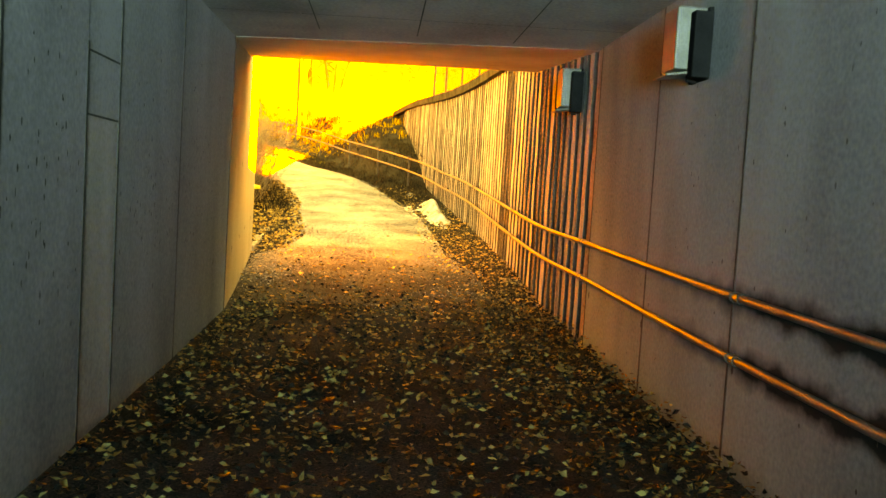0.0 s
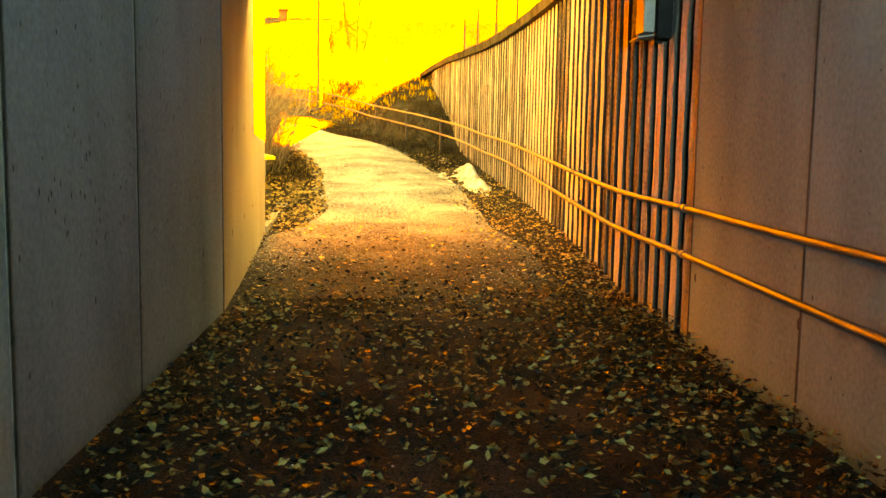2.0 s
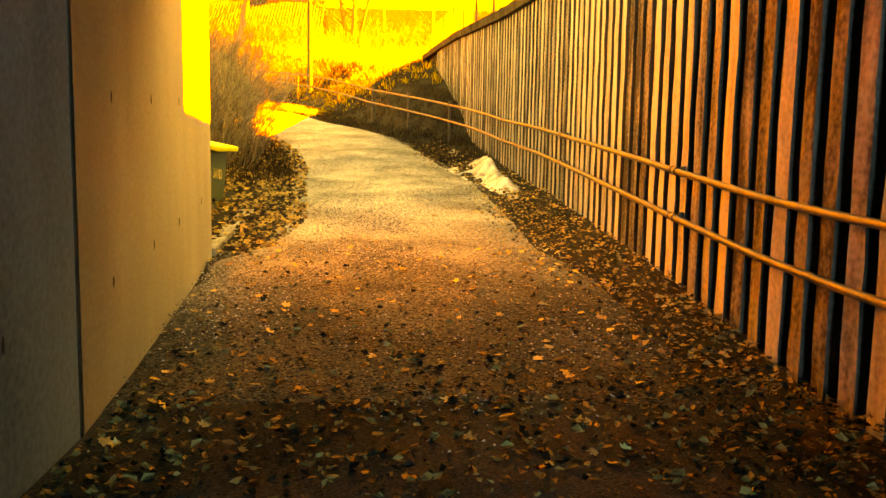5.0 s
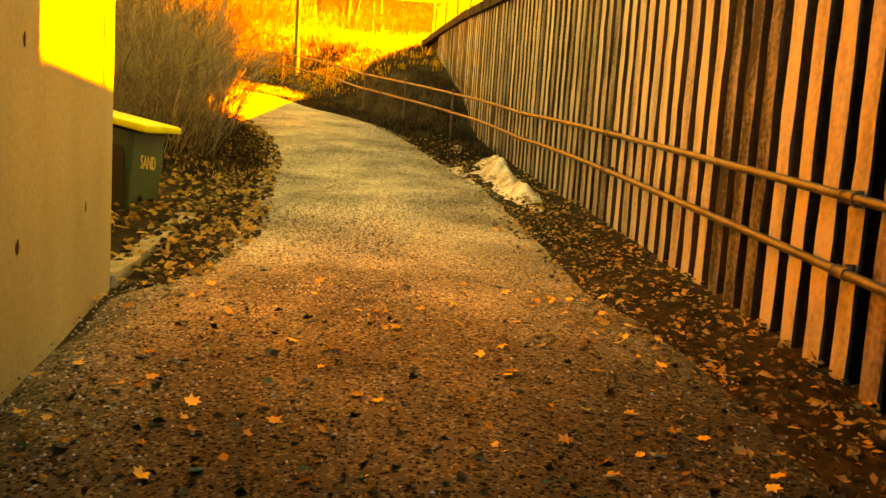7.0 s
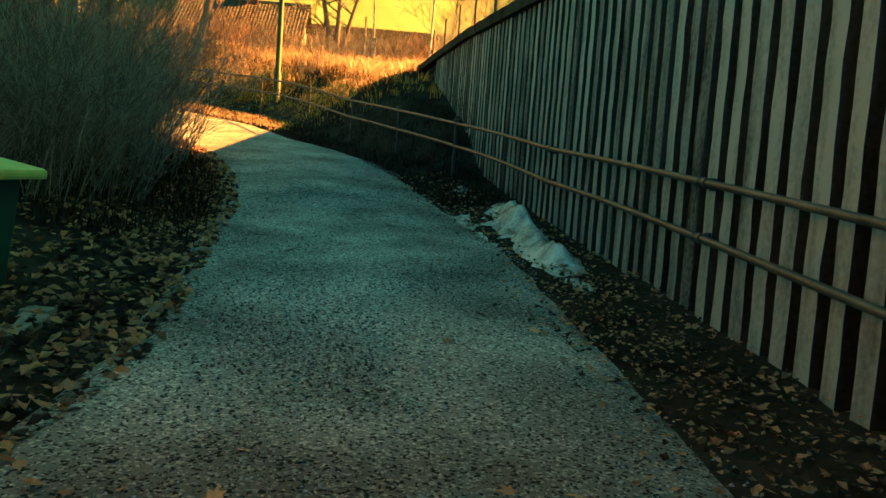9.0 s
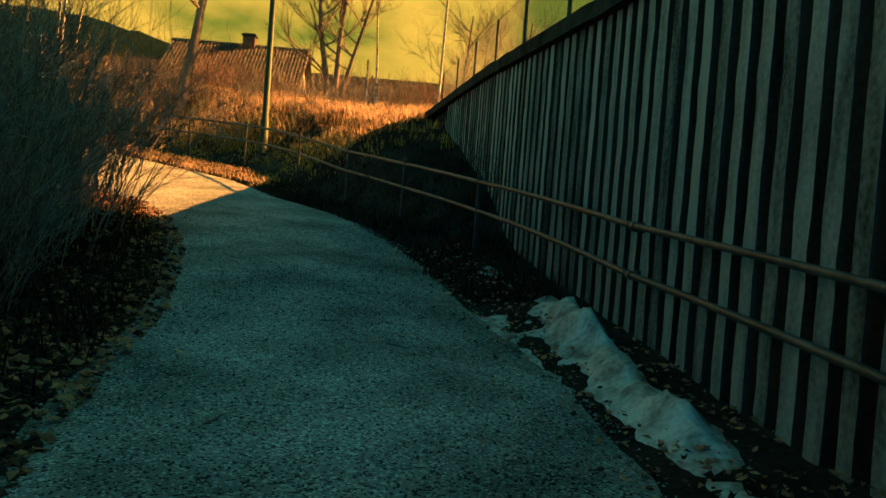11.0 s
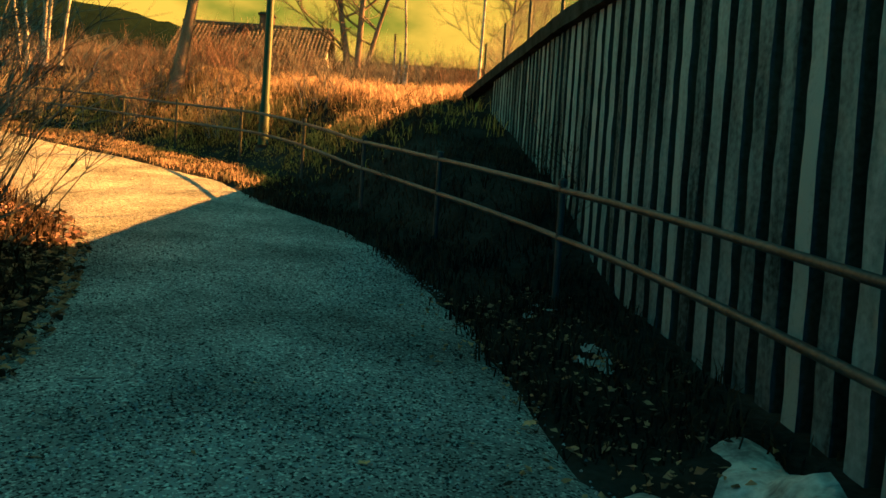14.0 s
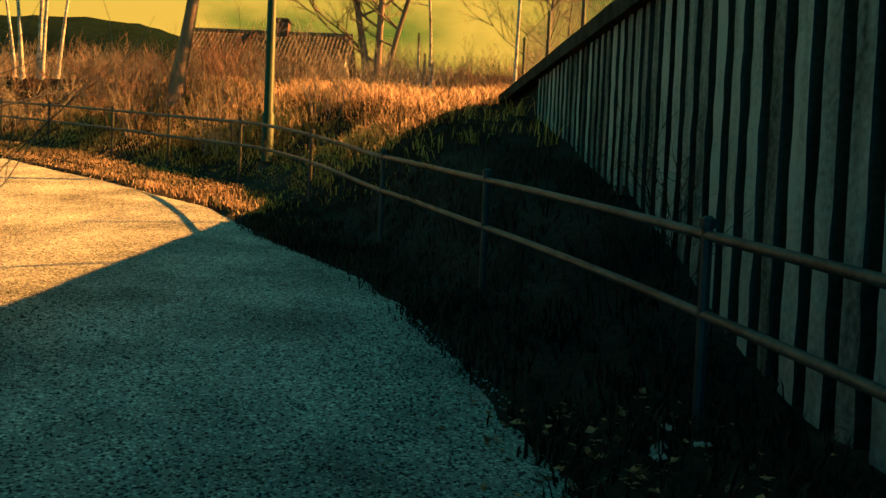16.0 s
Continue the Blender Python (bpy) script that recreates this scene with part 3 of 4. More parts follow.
def ribbed_wall():
    V, Fc = [], []
    ys = list(np.arange(8.08, 35.6, 0.5))
    for y in ys:
        p, d = wall_frame(y)
        nrm = Vector((-d.y, d.x, 0))
        top = curve_at(WALL_TOP, y)
        for off, z in ((0.0, path_z(y) - 0.4), (0.0, top), (-0.32, top), (-0.32, path_z(y) - 0.4)):
            q = p + nrm * (off - 0.10)
            V.append((q.x, q.y, z))
    m = len(ys)
    for i in range(m - 1):
        a = i * 4
        for k in range(4):
            Fc.append((a + k, a + (k + 1) % 4, a + 4 + (k + 1) % 4, a + 4 + k))
    Fc += [(0, 1, 2, 3), tuple(reversed([(m - 1) * 4 + k for k in range(4)]))]
    wall = tagged(new("wall_ribbed", mesh_of("wall_ribbed", V, Fc, RIBGAP)), "grey ribbed concrete retaining wall with broken vertical fins", "wall", kind="structure")
    # weathered coping
    V, Fc = [], []
    ys = list(np.arange(9.9, 35.6, 0.25))
    for y in ys:
        p, d = wall_frame(y)
        nrm = Vector((-d.y, d.x, 0))
        top = curve_at(WALL_TOP, y)
        j = 0.02 * noise.noise((y * 2, 0, 0))
        for off, z in ((0.10 + j, top - 0.16), (0.11 + j, top - 0.01), (0.08, top + 0.02 + j), (-0.42, top + 0.02), (-0.42, top - 0.16)):
            q = p + nrm * off
            V.append((q.x, q.y, z))
    for i in range(len(ys) - 1):
        a = i * 5
        for k in range(5):
            Fc.append((a + k, a + (k + 1) % 5, a + 5 + (k + 1) % 5, a + 5 + k))
    part("coping", mesh_of("coping", V, Fc, COPING), wall, "dark mossy concrete coping")
    # fins: six broken profiles shared along the wall
    r = random.Random(11)
    forms = []
    for f in range(6):
        V, Fc = [], []
        seg = 16
        for s in range(seg + 1):
            z = s / seg
            e = [r.uniform(-0.0045, 0.0045) for _ in range(4)]
            prof = [(-0.084 + e[0] * 0.4, -0.105), (-0.074 + e[0], 0.0 + e[1]), (0.070 + e[2], 0.004 + e[3]), (0.080 + e[2] * 0.4, -0.105)]
            for u, w in prof:
                V.append((w, u, z))
        for s in range(seg):
            a = s * 4
            for k in range(3):
                Fc.append((a + k, a + 4 + k, a + 5 + k, a + k + 1))
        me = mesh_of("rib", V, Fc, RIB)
        # Fin sides get the gap colour, painting shade between the fins.
        me.materials.append(RIBGAP)
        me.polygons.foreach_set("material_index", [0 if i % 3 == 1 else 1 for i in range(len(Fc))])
        forms.append(me)
    y = 8.2
    while y < 32:
        p, d = wall_frame(y)
        base, top = path_z(y) - 0.1, curve_at(WALL_TOP, y) - 0.10
        ang = math.degrees(math.atan2(-d.x, d.y))
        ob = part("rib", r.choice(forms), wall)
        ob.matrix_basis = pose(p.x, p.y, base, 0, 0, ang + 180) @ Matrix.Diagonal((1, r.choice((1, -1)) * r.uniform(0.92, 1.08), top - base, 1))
        y += 0.264


ribbed_wall()


# ---- handrail ----
def handrail():
    rail = tagged(empty("handrail", (2.0, 8.1, 0.1)), "galvanised double handrail along the path and round the bend", "handrail")
    inv = Matrix.Translation((-2.0, -8.1, -0.1))
    def lift(p):
        return 0.985 - 0.055 * max(0, min(1, (p.y - 20) / 8))
    tops = [inv @ Vector((p.x, p.y, path_z(min(p.y, 40)) + lift(p))) for p in RAIL]
    lows = [inv @ Vector((p.x, p.y, path_z(min(p.y, 40)) + lift(p) - 0.345)) for p in RAIL]
    for pts, nm in ((tops, "upper_rail"), (lows, "lower_rail")):
        V, Fc = tube(pts, 0.024, 10)
        part(nm, mesh_of(nm, V, Fc, STEEL, True), rail)
    # wall brackets with couplings
    for yb in (4.6, 8.1, 11.6, 15.67, 19.4):
        i = min(range(len(RAIL)), key=lambda k: abs(RAIL[k].y - yb))
        for pts in (tops, lows):
            a, b = pts[i] - (pts[i + 1] - pts[i]).normalized() * 0.05, pts[i] + (pts[i + 1] - pts[i]).normalized() * 0.05
            V, Fc = tube([a, b], 0.031, 10)
            part("coupling", mesh_of("coupling", V, Fc, STEEL, True), rail)
            c = pts[i]
            V, Fc = join([tube([c + Vector((0, 0.09, -0.02)), c + Vector((0.05, 0.09, -0.035)), c + Vector((0.10, 0.09, 0.0))], 0.010, 6),
                          tube([c + Vector((0.09, 0.09, 0.03)), c + Vector((0.09, 0.09, -0.05))], 0.022, 6)])
            part("bracket", mesh_of("bracket", V, Fc, POSTMETAL), rail)
    stations = [23.7, 25.97, 28.45, 30.8, 32.8, 34.22, 36.1, 38.2, 39.9]
    for yb in stations:
        i = min(range(len(RAIL)), key=lambda k: abs(RAIL[k].y - yb))
        c = tops[i]
        V, Fc = join([tube([c + Vector((0, 0, 0.05)), c + Vector((0, 0, -1.15))], 0.026, 8), tube([c + Vector((0, 0, 0.03)), c + Vector((0, 0, 0.07)), c + Vector((0, 0, 0.085))], [0.036, 0.036, 0.015], 8)])
        part("post", mesh_of("post", V, Fc, POSTMETAL), rail)


handrail()


# ---- wall lamps ----
def wall_lamp(y, z):
    lamp = tagged(empty("wall_lamp", (2.06, y, z)), "boxy grey wall lamp with its bottom cover hanging open, unlit", "lamp", group="underpass lamps")
    part("casing", bm_mesh("casing", box_bm(0.20, 0.26, 0.40, (-0.12, 0, 0), 0.012), LAMPBOX), lamp)
    part("base", bm_mesh("base", box_bm(0.03, 0.30, 0.46, (-0.012, -0.02, -0.03), 0.006), LAMPBLACK), lamp, "dark mounting plate")
    # Added black box in place of the shadow cast on the wall.
    part("shadow_box", bm_mesh("shadow_box", box_bm(0.12, 0.09, 0.42, (-0.075, -0.178, -0.05), 0.008), LAMPBLACK), lamp, "black box standing in for the shadow cast by the lamp")
    bm = box_bm(0.24, 0.28, 0.014, (-0.15, 0, -0.205), 0.004)
    for v in bm.verts:
        v.co.z += 0.16 * (v.co.x + 0.03)
    part("cover", bm_mesh("cover", bm, LAMPBOX), lamp)
    V, Fc = tube([(-0.1, -0.05, -0.2), (-0.1, -0.05, -0.26), (-0.04, -0.05, -0.27)], 0.012, 6)
    part("latch", mesh_of("latch", V, Fc, LAMPBLACK), lamp)


wall_lamp(5.5, 2.60)
wall_lamp(8.95, 2.70)


# ---- litter bin, kerb, snow ----
def grit_bin():
    b = tagged(empty("grit_bin", (-2.70, 15.07, path_z(15.05) + 0.03)), "green plastic grit bin with a pale sloping lid", "grit bin")
    bm = box_bm(0.80, 0.96, 0.82, (0, 0, 0.41), 0.03, taper=0.86)
    for v in bm.verts:
        if v.co.z > 0.4:
            v.co.z -= 0.20 * v.co.x
    part("body", bm_mesh("body", bm, BINGREEN), b)
    bm = box_bm(1.0, 1.08, 0.06, (0.02, 0, 0.865), 0.02)
    for v in bm.verts:
        v.co.z -= 0.20 * v.co.x
    part("lid", bm_mesh("lid", bm, BINLID), b, "pale green lid")
    word = bpy.data.curves.new("marking", 'FONT')
    word.body, word.size, word.extrude = "SAND", 0.165, 0.002
    word.materials.append(PALEMARK)
    w = part("marking", word, b, "faded pale lettering")
    w.matrix_basis = pose(0.388, -0.24, 0.44, 90, 4, 90)
    # Dark sheet over the near end, painting in its shade.
    bm = box_bm(0.66, 0.012, 0.60, (0, -0.462, 0.37), 0.01)
    part("end_shade", bm_mesh("end_shade", bm, BINDARK), b, "dark sheet for the shade on the bin end")


grit_bin()


def kerb():
    k = tagged(new("kerb"), "low weathered stone kerb edging the leaf bed", "kerb", kind="structure")
    r = random.Random(3)
    pts = [(-1.86, 12.87), (-1.87, 13.4), (-1.885, 13.93), (-1.90, 14.46), (-1.915, 15.0)]
    for (x0, y0), (x1, y1) in zip(pts, pts[1:]):
        bm = box_bm(0.15, y1 - y0 - 0.015, 0.26, ((x0 + x1) / 2 - 0.07, (y0 + y1) / 2, path_z((y0 + y1) / 2) - 0.03), 0.02)
        for v in bm.verts:
            v.co.z += (v.co.y - (y0 + y1) / 2) * 0.085
            v.co += Vector((r.uniform(-1, 1), r.uniform(-1, 1), r.uniform(-1, 1))) * 0.006
        part("kerb_stone", bm_mesh("kerb_stone", bm, KERBSTONE), k)
    bm = box_bm(0.16, 0.14, 0.26, (-2.0, 15.08, path_z(15.1) - 0.03), 0.02)
    part("kerb_stone", bm_mesh("kerb_stone", bm, KERBSTONE), k)


kerb()


def snow_bank():
    V, Fc = [], []
    ys, xs = np.arange(16.2, 21.6, 0.07), np.arange(-0.15, 1.75, 0.06)
    for y in ys:
        cx = 1.28 - 0.02 * (y - 18)
        grow = max(0, min(1, (y - 16.2) / 2.2)) * max(0, min(1, (21.4 - y) / 0.9))
        for x in xs:
            d = x - cx
            h = 0.25 * math.exp(-(d / (0.15 if d > 0 else 0.18)) ** 2) * grow + 0.05 * math.exp(-((x - 0.80) / 0.26) ** 2) * grow
            h *= 0.75 + 0.7 * noise.noise((x * 3, y * 1.6, 4)) + 0.25 * noise.noise((x * 9, y * 9, 2))
            V.append((x, y, land(x, y) + h - 0.045 + 0.035 * noise.noise((x * 5, y * 5, 8))))
    n = len(xs)
    for j in range(len(ys) - 1):
        for i in range(n - 1):
            a = j * n + i
            Fc.append((a, a + 1, a + n + 1, a + n))
    tagged(new("snow_bank", mesh_of("snow_bank", V, Fc, SNOW, True)), "dirty melting snow heap against the ribbed wall", "snow")


snow_bank()


def snow_patches():
    """Thin icy remnants left between the leaves."""
    V, Fc, idx = [], [], {}
    xs, ys = np.arange(-0.2, 1.5, 0.022), np.arange(19.5, 24.5, 0.022)
    def keep(i, j):
        x, y = xs[i], ys[j]
        c = curve_at(RIGHT_EDGE, y) + 0.42
        return noise.noise((x * 2.3, y * 1.5, 12)) + 0.45 * noise.noise((x * 9, y * 8, 1)) > 0.24 + 1.3 * abs(x - c) + 0.10 * max(0, y - 23)
    def vert(i, j):
        if (i, j) not in idx:
            x, y = xs[i], ys[j]
            idx[i, j] = len(V)
            V.append((x, y, land(x, y) + 0.03 + 0.012 * noise.noise((x * 7, y * 7, 3))))
        return idx[i, j]
    for j in range(len(ys) - 1):
        for i in range(len(xs) - 1):
            if keep(i, j):
                Fc.append((vert(i, j), vert(i + 1, j), vert(i + 1, j + 1), vert(i, j + 1)))
    tagged(new("thin_snow", mesh_of("thin_snow", V, Fc, SLUSH, True)), "thin icy snow remnants among the leaves", "snow", kind="stuff")


snow_patches()


def grit():
    """Loose winter grit on the path."""
    r = random.Random(17)
    V, Fc = [], []
    n = 0
    while n < 21000:
        y = r.uniform(5.0, 26)
        l, e = (curve_at(LEFT_EDGE, y), curve_at(RIGHT_EDGE, y)) if y > 8 else (-1.5, 1.9)
        if r.random() > 0.03 + 0.97 * max(0, y - 8.5) / 5.0:
            continue
        x = r.uniform(l, e)
        if r.random() > 0.12 + 1.8 * max(0, noise.noise((x * 0.8, y * 0.4, 21)) + 0.05):
            continue
        c = Vector((x, y, (land(x, y) if y > 8 else path_z(y)) + 0.026))
        a = r.uniform(0.005, 0.012)
        o = len(V)
        t = r.uniform(0, 6.3)
        for k in range(3):
            V.append(c + Vector((math.cos(t + k * 2.1), math.sin(t + k * 2.1), 0)) * a * r.uniform(0.8, 1.3))
        V.append(c + Vector((r.uniform(-0.3, 0.3) * a, r.uniform(-0.3, 0.3) * a, a * r.uniform(0.6, 1.1))))
        Fc += [(o, o + 1, o + 3), (o + 1, o + 2, o + 3), (o + 2, o, o + 3)]
        n += 1
    tagged(new("grit", mesh_of("grit", V, Fc, CHIP)), "loose pale and dark grit on the asphalt", "grit", kind="stuff")


grit()


# ---- fallen leaves ----
def let_light_through(m, share):
    N, L = m.node_tree.nodes, m.node_tree.links
    b = N["Principled BSDF"]
    out = N["Material Output"]
    tr = N.new("ShaderNodeBsdfTranslucent")
    L.new(b.inputs["Base Color"].links[0].from_socket, tr.inputs[0])
    mx = N.new("ShaderNodeMixShader")
    mx.inputs[0].default_value = share
    L.new(b.outputs[0], mx.inputs[1])
    L.new(tr.outputs[0], mx.inputs[2])
    L.new(mx.outputs[0], out.inputs[0])


let_light_through(GRASS, 0.68)
let_light_through(LITTER, 0.35)


def leaves(name, spots, label, seed, size=(0.03, 0.075), mat=None, lobed=False):
    r = random.Random(seed)
    V, Fc = [], []
    for x, y, z in spots:
        L = r.uniform(*size)
        W = L * r.uniform(0.45, 0.7)
        curl = r.uniform(-0.25, 0.6) * L
        m = pose(x, y, z + r.uniform(0.004, 0.022), r.gauss(0, 15), r.gauss(0, 15), r.uniform(0, 360))
        o = len(V)
        if lobed:
            n = 14
            for k in range(n):
                a = 2 * math.pi * k / n
                q = (0.50 if k % 2 == 0 else 0.36) * (1.2 if k in (0, 2, 12) else (0.7 if 5 < k < 9 else 0.92)) * r.uniform(0.75, 1.12)
                V.append(m @ Vector((math.sin(a) * q * L, math.cos(a) * q * L, curl * q * r.uniform(0.2, 1.2))))
            V.append(m @ Vector((0, 0, 0)))
            Fc += [(o + a, o + (a + 1) % n, o + n) for a in range(n)]
            continue
        for u, v, w in ((0, -0.5, 0.3), (0.5, -0.1, 1), (0.28, 0.3, 0.5), (0, 0.55, 0.6), (-0.3, 0.28, 0.6), (-0.5, -0.12, 1), (0, 0, 0)):
            V.append(m @ Vector((u * W * r.uniform(0.85, 1.12), v * L * r.uniform(0.9, 1.12), w * curl)))
        Fc += [(o + a, o + (a + 1) % 6, o + 6) for a in range(6)]
    tagged(new(name, mesh_of(name, V, Fc, mat or LITTER)), label, "leaves", kind="stuff")


r = random.Random(21)
spots = []
while len(spots) < 10500:
    y = r.uniform(1.2, 12.5)
    x = r.uniform(-1.5, 2.0)
    edge = min(1, 0.42 + 0.58 * max(0, (x - 0.7) / 1.2) + 0.35 * max(0, (-0.9 - x) / 0.6) + 0.25 * max(0, noise.noise((x * 1.1, y * 0.9, 5))))
    fade = 1 if y < 8.5 else max(0.12, 1 - (y - 8.5) / 3.0)
    if y > 10 and x < curve_at(LEFT_EDGE, y) + 0.05:
        continue
    if y < 4.8:
        fade = 0.3 + 0.7 * max(0, (y - 2.5) / 2.3)
    if r.random() < edge * fade:
        pile = 0.10 * max(0, (x - 1.45) / 0.6) ** 1.5 * (1 if y < 9 else 0)
        spots.append((x, y, max(path_z(y) + 0.03 + r.random() * pile, land(x, y) + 0.025 if y > 8.3 else -9)))
leaves("leaf_litter", spots, "brown fallen leaves strewn over the underpass floor", 5, (0.025, 0.065), SHADELEAF)
spots = []
while len(spots) < 4200:
    y = r.uniform(9.5, 24)
    re = curve_at(RIGHT_EDGE, y)
    x = re + r.gauss(0.25, 0.28)
    if x < curve_at(WALL_X, y) - 0.03 and r.random() < (1.0 if y < 17 else 0.45):
        spots.append((x, y, land(x, y) + 0.02))
leaves("leaf_litter", spots, "brown leaf drift along the foot of the ribbed wall", 6, (0.02, 0.06))
spots = []
while len(spots) < 5200:
    y = r.uniform(12.9, 27)
    le = curve_at(LEFT_EDGE, y)
    x = le - abs(r.gauss(0, 0.8)) + 0.22
    spots.append((x, y, land(x, y) + 0.02 + (0.06 if x < -2.1 and y < 15 else 0)))
leaves("leaf_litter", spots, "dead leaves heaped on the bank under the bushes", 7, (0.04, 0.10))
spots = []
for k in range(250):
    y = r.uniform(8.5, 13.5) if k < 225 else r.uniform(13, 22)
    spots.append((r.uniform(curve_at(LEFT_EDGE, y), curve_at(RIGHT_EDGE, y)), y, path_z(y) + 0.045))
leaves("leaf_litter", spots, "a few single leaves lying on the asphalt", 8, (0.04, 0.085), DRYLEAF, True)


def twig_on_path(x, y, ang, L):
    c, s_ = math.cos(ang), math.sin(ang)
    pts = [(x + c * L * t + 0.02 * math.sin(5 * t + ang), y + s_ * L * t, path_z(y + s_ * L * t) + 0.062) for t in (0, 0.3, 0.6, 1.0)]
    V, Fc = tube(pts, [0.006, 0.006, 0.005, 0.002], 5)
    tagged(new("fallen_twig", mesh_of("fallen_twig", V, Fc, TWIG)), "thin dark fallen twig lying on the asphalt", "twig", group="twigs on the path")


for x, y, a, L in ((-0.72, 19.95, 0.1, 0.16), (-1.03, 17.5, 1.0, 0.25), (-0.45, 21.1, -0.5, 0.15), (-2.1, 19.8, 0.4, 0.14), (-1.9, 21.6, 0.2, 0.2), (-0.2, 19.4, -0.7, 0.2), (-0.6, 20.3, 0.0, 0.12)):
    twig_on_path(x, y, a, L)


# ---- bushes, shrubs and grass ----
def shrub_mesh(seed, height, spread, stems, thick=0.008, fork=4):
    r = random.Random(seed)
    chunks = []
    def shoot(p, d, L, rad, depth):
        pts, q, v = [p], p, d
        n = 3
        for k in range(n):
            v = (v + Vector((r.gauss(0, 0.16), r.gauss(0, 0.16), r.gauss(0.05, 0.12)))).normalized()
            q = q + v * (L / n)
            pts.append(q)
        chunks.append(tube(pts, [rad, rad * 0.8, rad * 0.6, rad * 0.3], 3, False))
        if depth:
            for k in range(r.randint(fork - 1, fork + 1)):
                i = r.randint(1, 3)
                w = (v + Vector((r.gauss(0, 0.5), r.gauss(0, 0.5), r.gauss(0.1, 0.35)))).normalized()
                shoot(pts[i], w, L * r.uniform(0.35, 0.65), rad * 0.55, depth - 1)
    for k in range(stems):
        a, t = r.uniform(0, 2 * math.pi), r.random() ** 0.6
        base = Vector((math.cos(a) * spread * t * 0.5, math.sin(a) * spread * t * 0.5, -0.05))
        d = Vector((math.cos(a) * t * 0.55, math.sin(a) * t * 0.55, 1)).normalized()
        shoot(base, d, height * r.uniform(0.55, 0.95), thick * r.uniform(0.6, 1.3), 2)
    V, Fc = join(chunks)
    return mesh_of("stems", V, Fc, TWIG)


BUSH = [shrub_mesh(30 + k, 1.75, 1.7, 70, 0.009, 5) for k in range(3)]
LOW = [shrub_mesh(40 + k, 0.95, 1.1, 15, 0.013, 4) for k in range(4)]


BRUSH = [shrub_mesh(60 + k, 1.35, 1.5, 20, 0.010, 5) for k in range(3)]
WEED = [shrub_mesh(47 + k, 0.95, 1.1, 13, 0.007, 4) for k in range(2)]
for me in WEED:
    me.materials[0] = SHADESTALK
for me in BRUSH[:2]:
    me.materials[0] = REDTWIG


def shrub(mesh, x, y, z, scale, turn, label, group, name="bush"):
    ob = new(name, mesh)
    ob.matrix_basis = pose(x, y, z, 0, 0, turn) @ Matrix.Diagonal((scale, scale, scale * r.uniform(0.9, 1.1), 1))
    tagged(ob, label, "bush", group=group)


r = random.Random(50)
for x, y, k in ((-3.5, 18.3, 0.75), (-4.4, 18.6, 1.0), (-3.6, 19.6, 0.9), (-4.6, 20.2, 1.1), (-3.5, 20.9, 0.95), (-4.5, 21.8, 1.1), (-3.9, 22.6, 1.0), (-5.0, 23.2, 1.15), (-4.3, 24.0, 1.0),
                (-5.5, 21.2, 1.2), (-5.6, 22.3, 1.2), (-5.0, 24.9, 0.8), (-6.4, 22.8, 1.25), (-5.6, 19.4, 1.15), (-6.8, 20.8, 1.25), (-4.0, 17.6, 0.7), (-5.2, 17.6, 1.0), (-6.4, 18.4, 1.1), (-7.4, 22.0, 1.2), (-3.2, 19.2, 0.7)):
    shrub(r.choice(BUSH), x, y, land(x, y), k * r.uniform(0.92, 1.05), r.uniform(0, 360), "dense leafless twiggy bush on the bank beside the path", "bushes beside the path")
n = 0
while n < 170:
    x, y = r.uniform(-19, 2.5), r.uniform(33.2, 47)
    if x < curve_at(RAIL_XY, y) + 0.8 and y < 41:
        continue
    if -4.7 < x < -2.9 and y > 40.5:
        continue
    if y < 37.5 and r.random() < 0.55:
        continue
    shrub(r.choice(LOW if n % 4 else BRUSH), x, y, land(x, y), r.uniform(0.5, 0.95), r.uniform(0, 360), "leafless reddish shrub on the sunlit slope", "shrubs on the slope", "shrub")
    n += 1
for k in range(70):
    x, y = r.uniform(-24, -3.6) if k < 56 else r.uniform(-2.0, 4.5), r.uniform(41.6, 48.5)
    if (not -8.2 < x < -6.0 or y > 43) and not -5.5 < x < -3.9:
        shrub(r.choice(BRUSH), x, y, land(x, y), r.uniform(0.42, 0.72), r.uniform(0, 360), "tall leafless brush glowing on the slope before the house", "brush before the house", "brush")
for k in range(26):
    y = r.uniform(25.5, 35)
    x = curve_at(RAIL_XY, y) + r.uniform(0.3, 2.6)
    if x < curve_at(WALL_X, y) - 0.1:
        shrub(r.choice(WEED), x, y, land(x, y), r.uniform(0.35, 0.65), r.uniform(0, 360), "scrubby weeds on the bank, colour darkened for its shade", "weeds on the bank", "weed")
for x, y, k in ((1.42, 25.6, 0.9), (1.0, 25.2, 0.7), (1.9, 24.6, 0.0)):
    if k:
        shrub(WEED[1], x - 0.25, y, land(x - 0.25, y), k, 40 * k, "bare sapling against the ribbed wall", "saplings by the wall", "sapling")


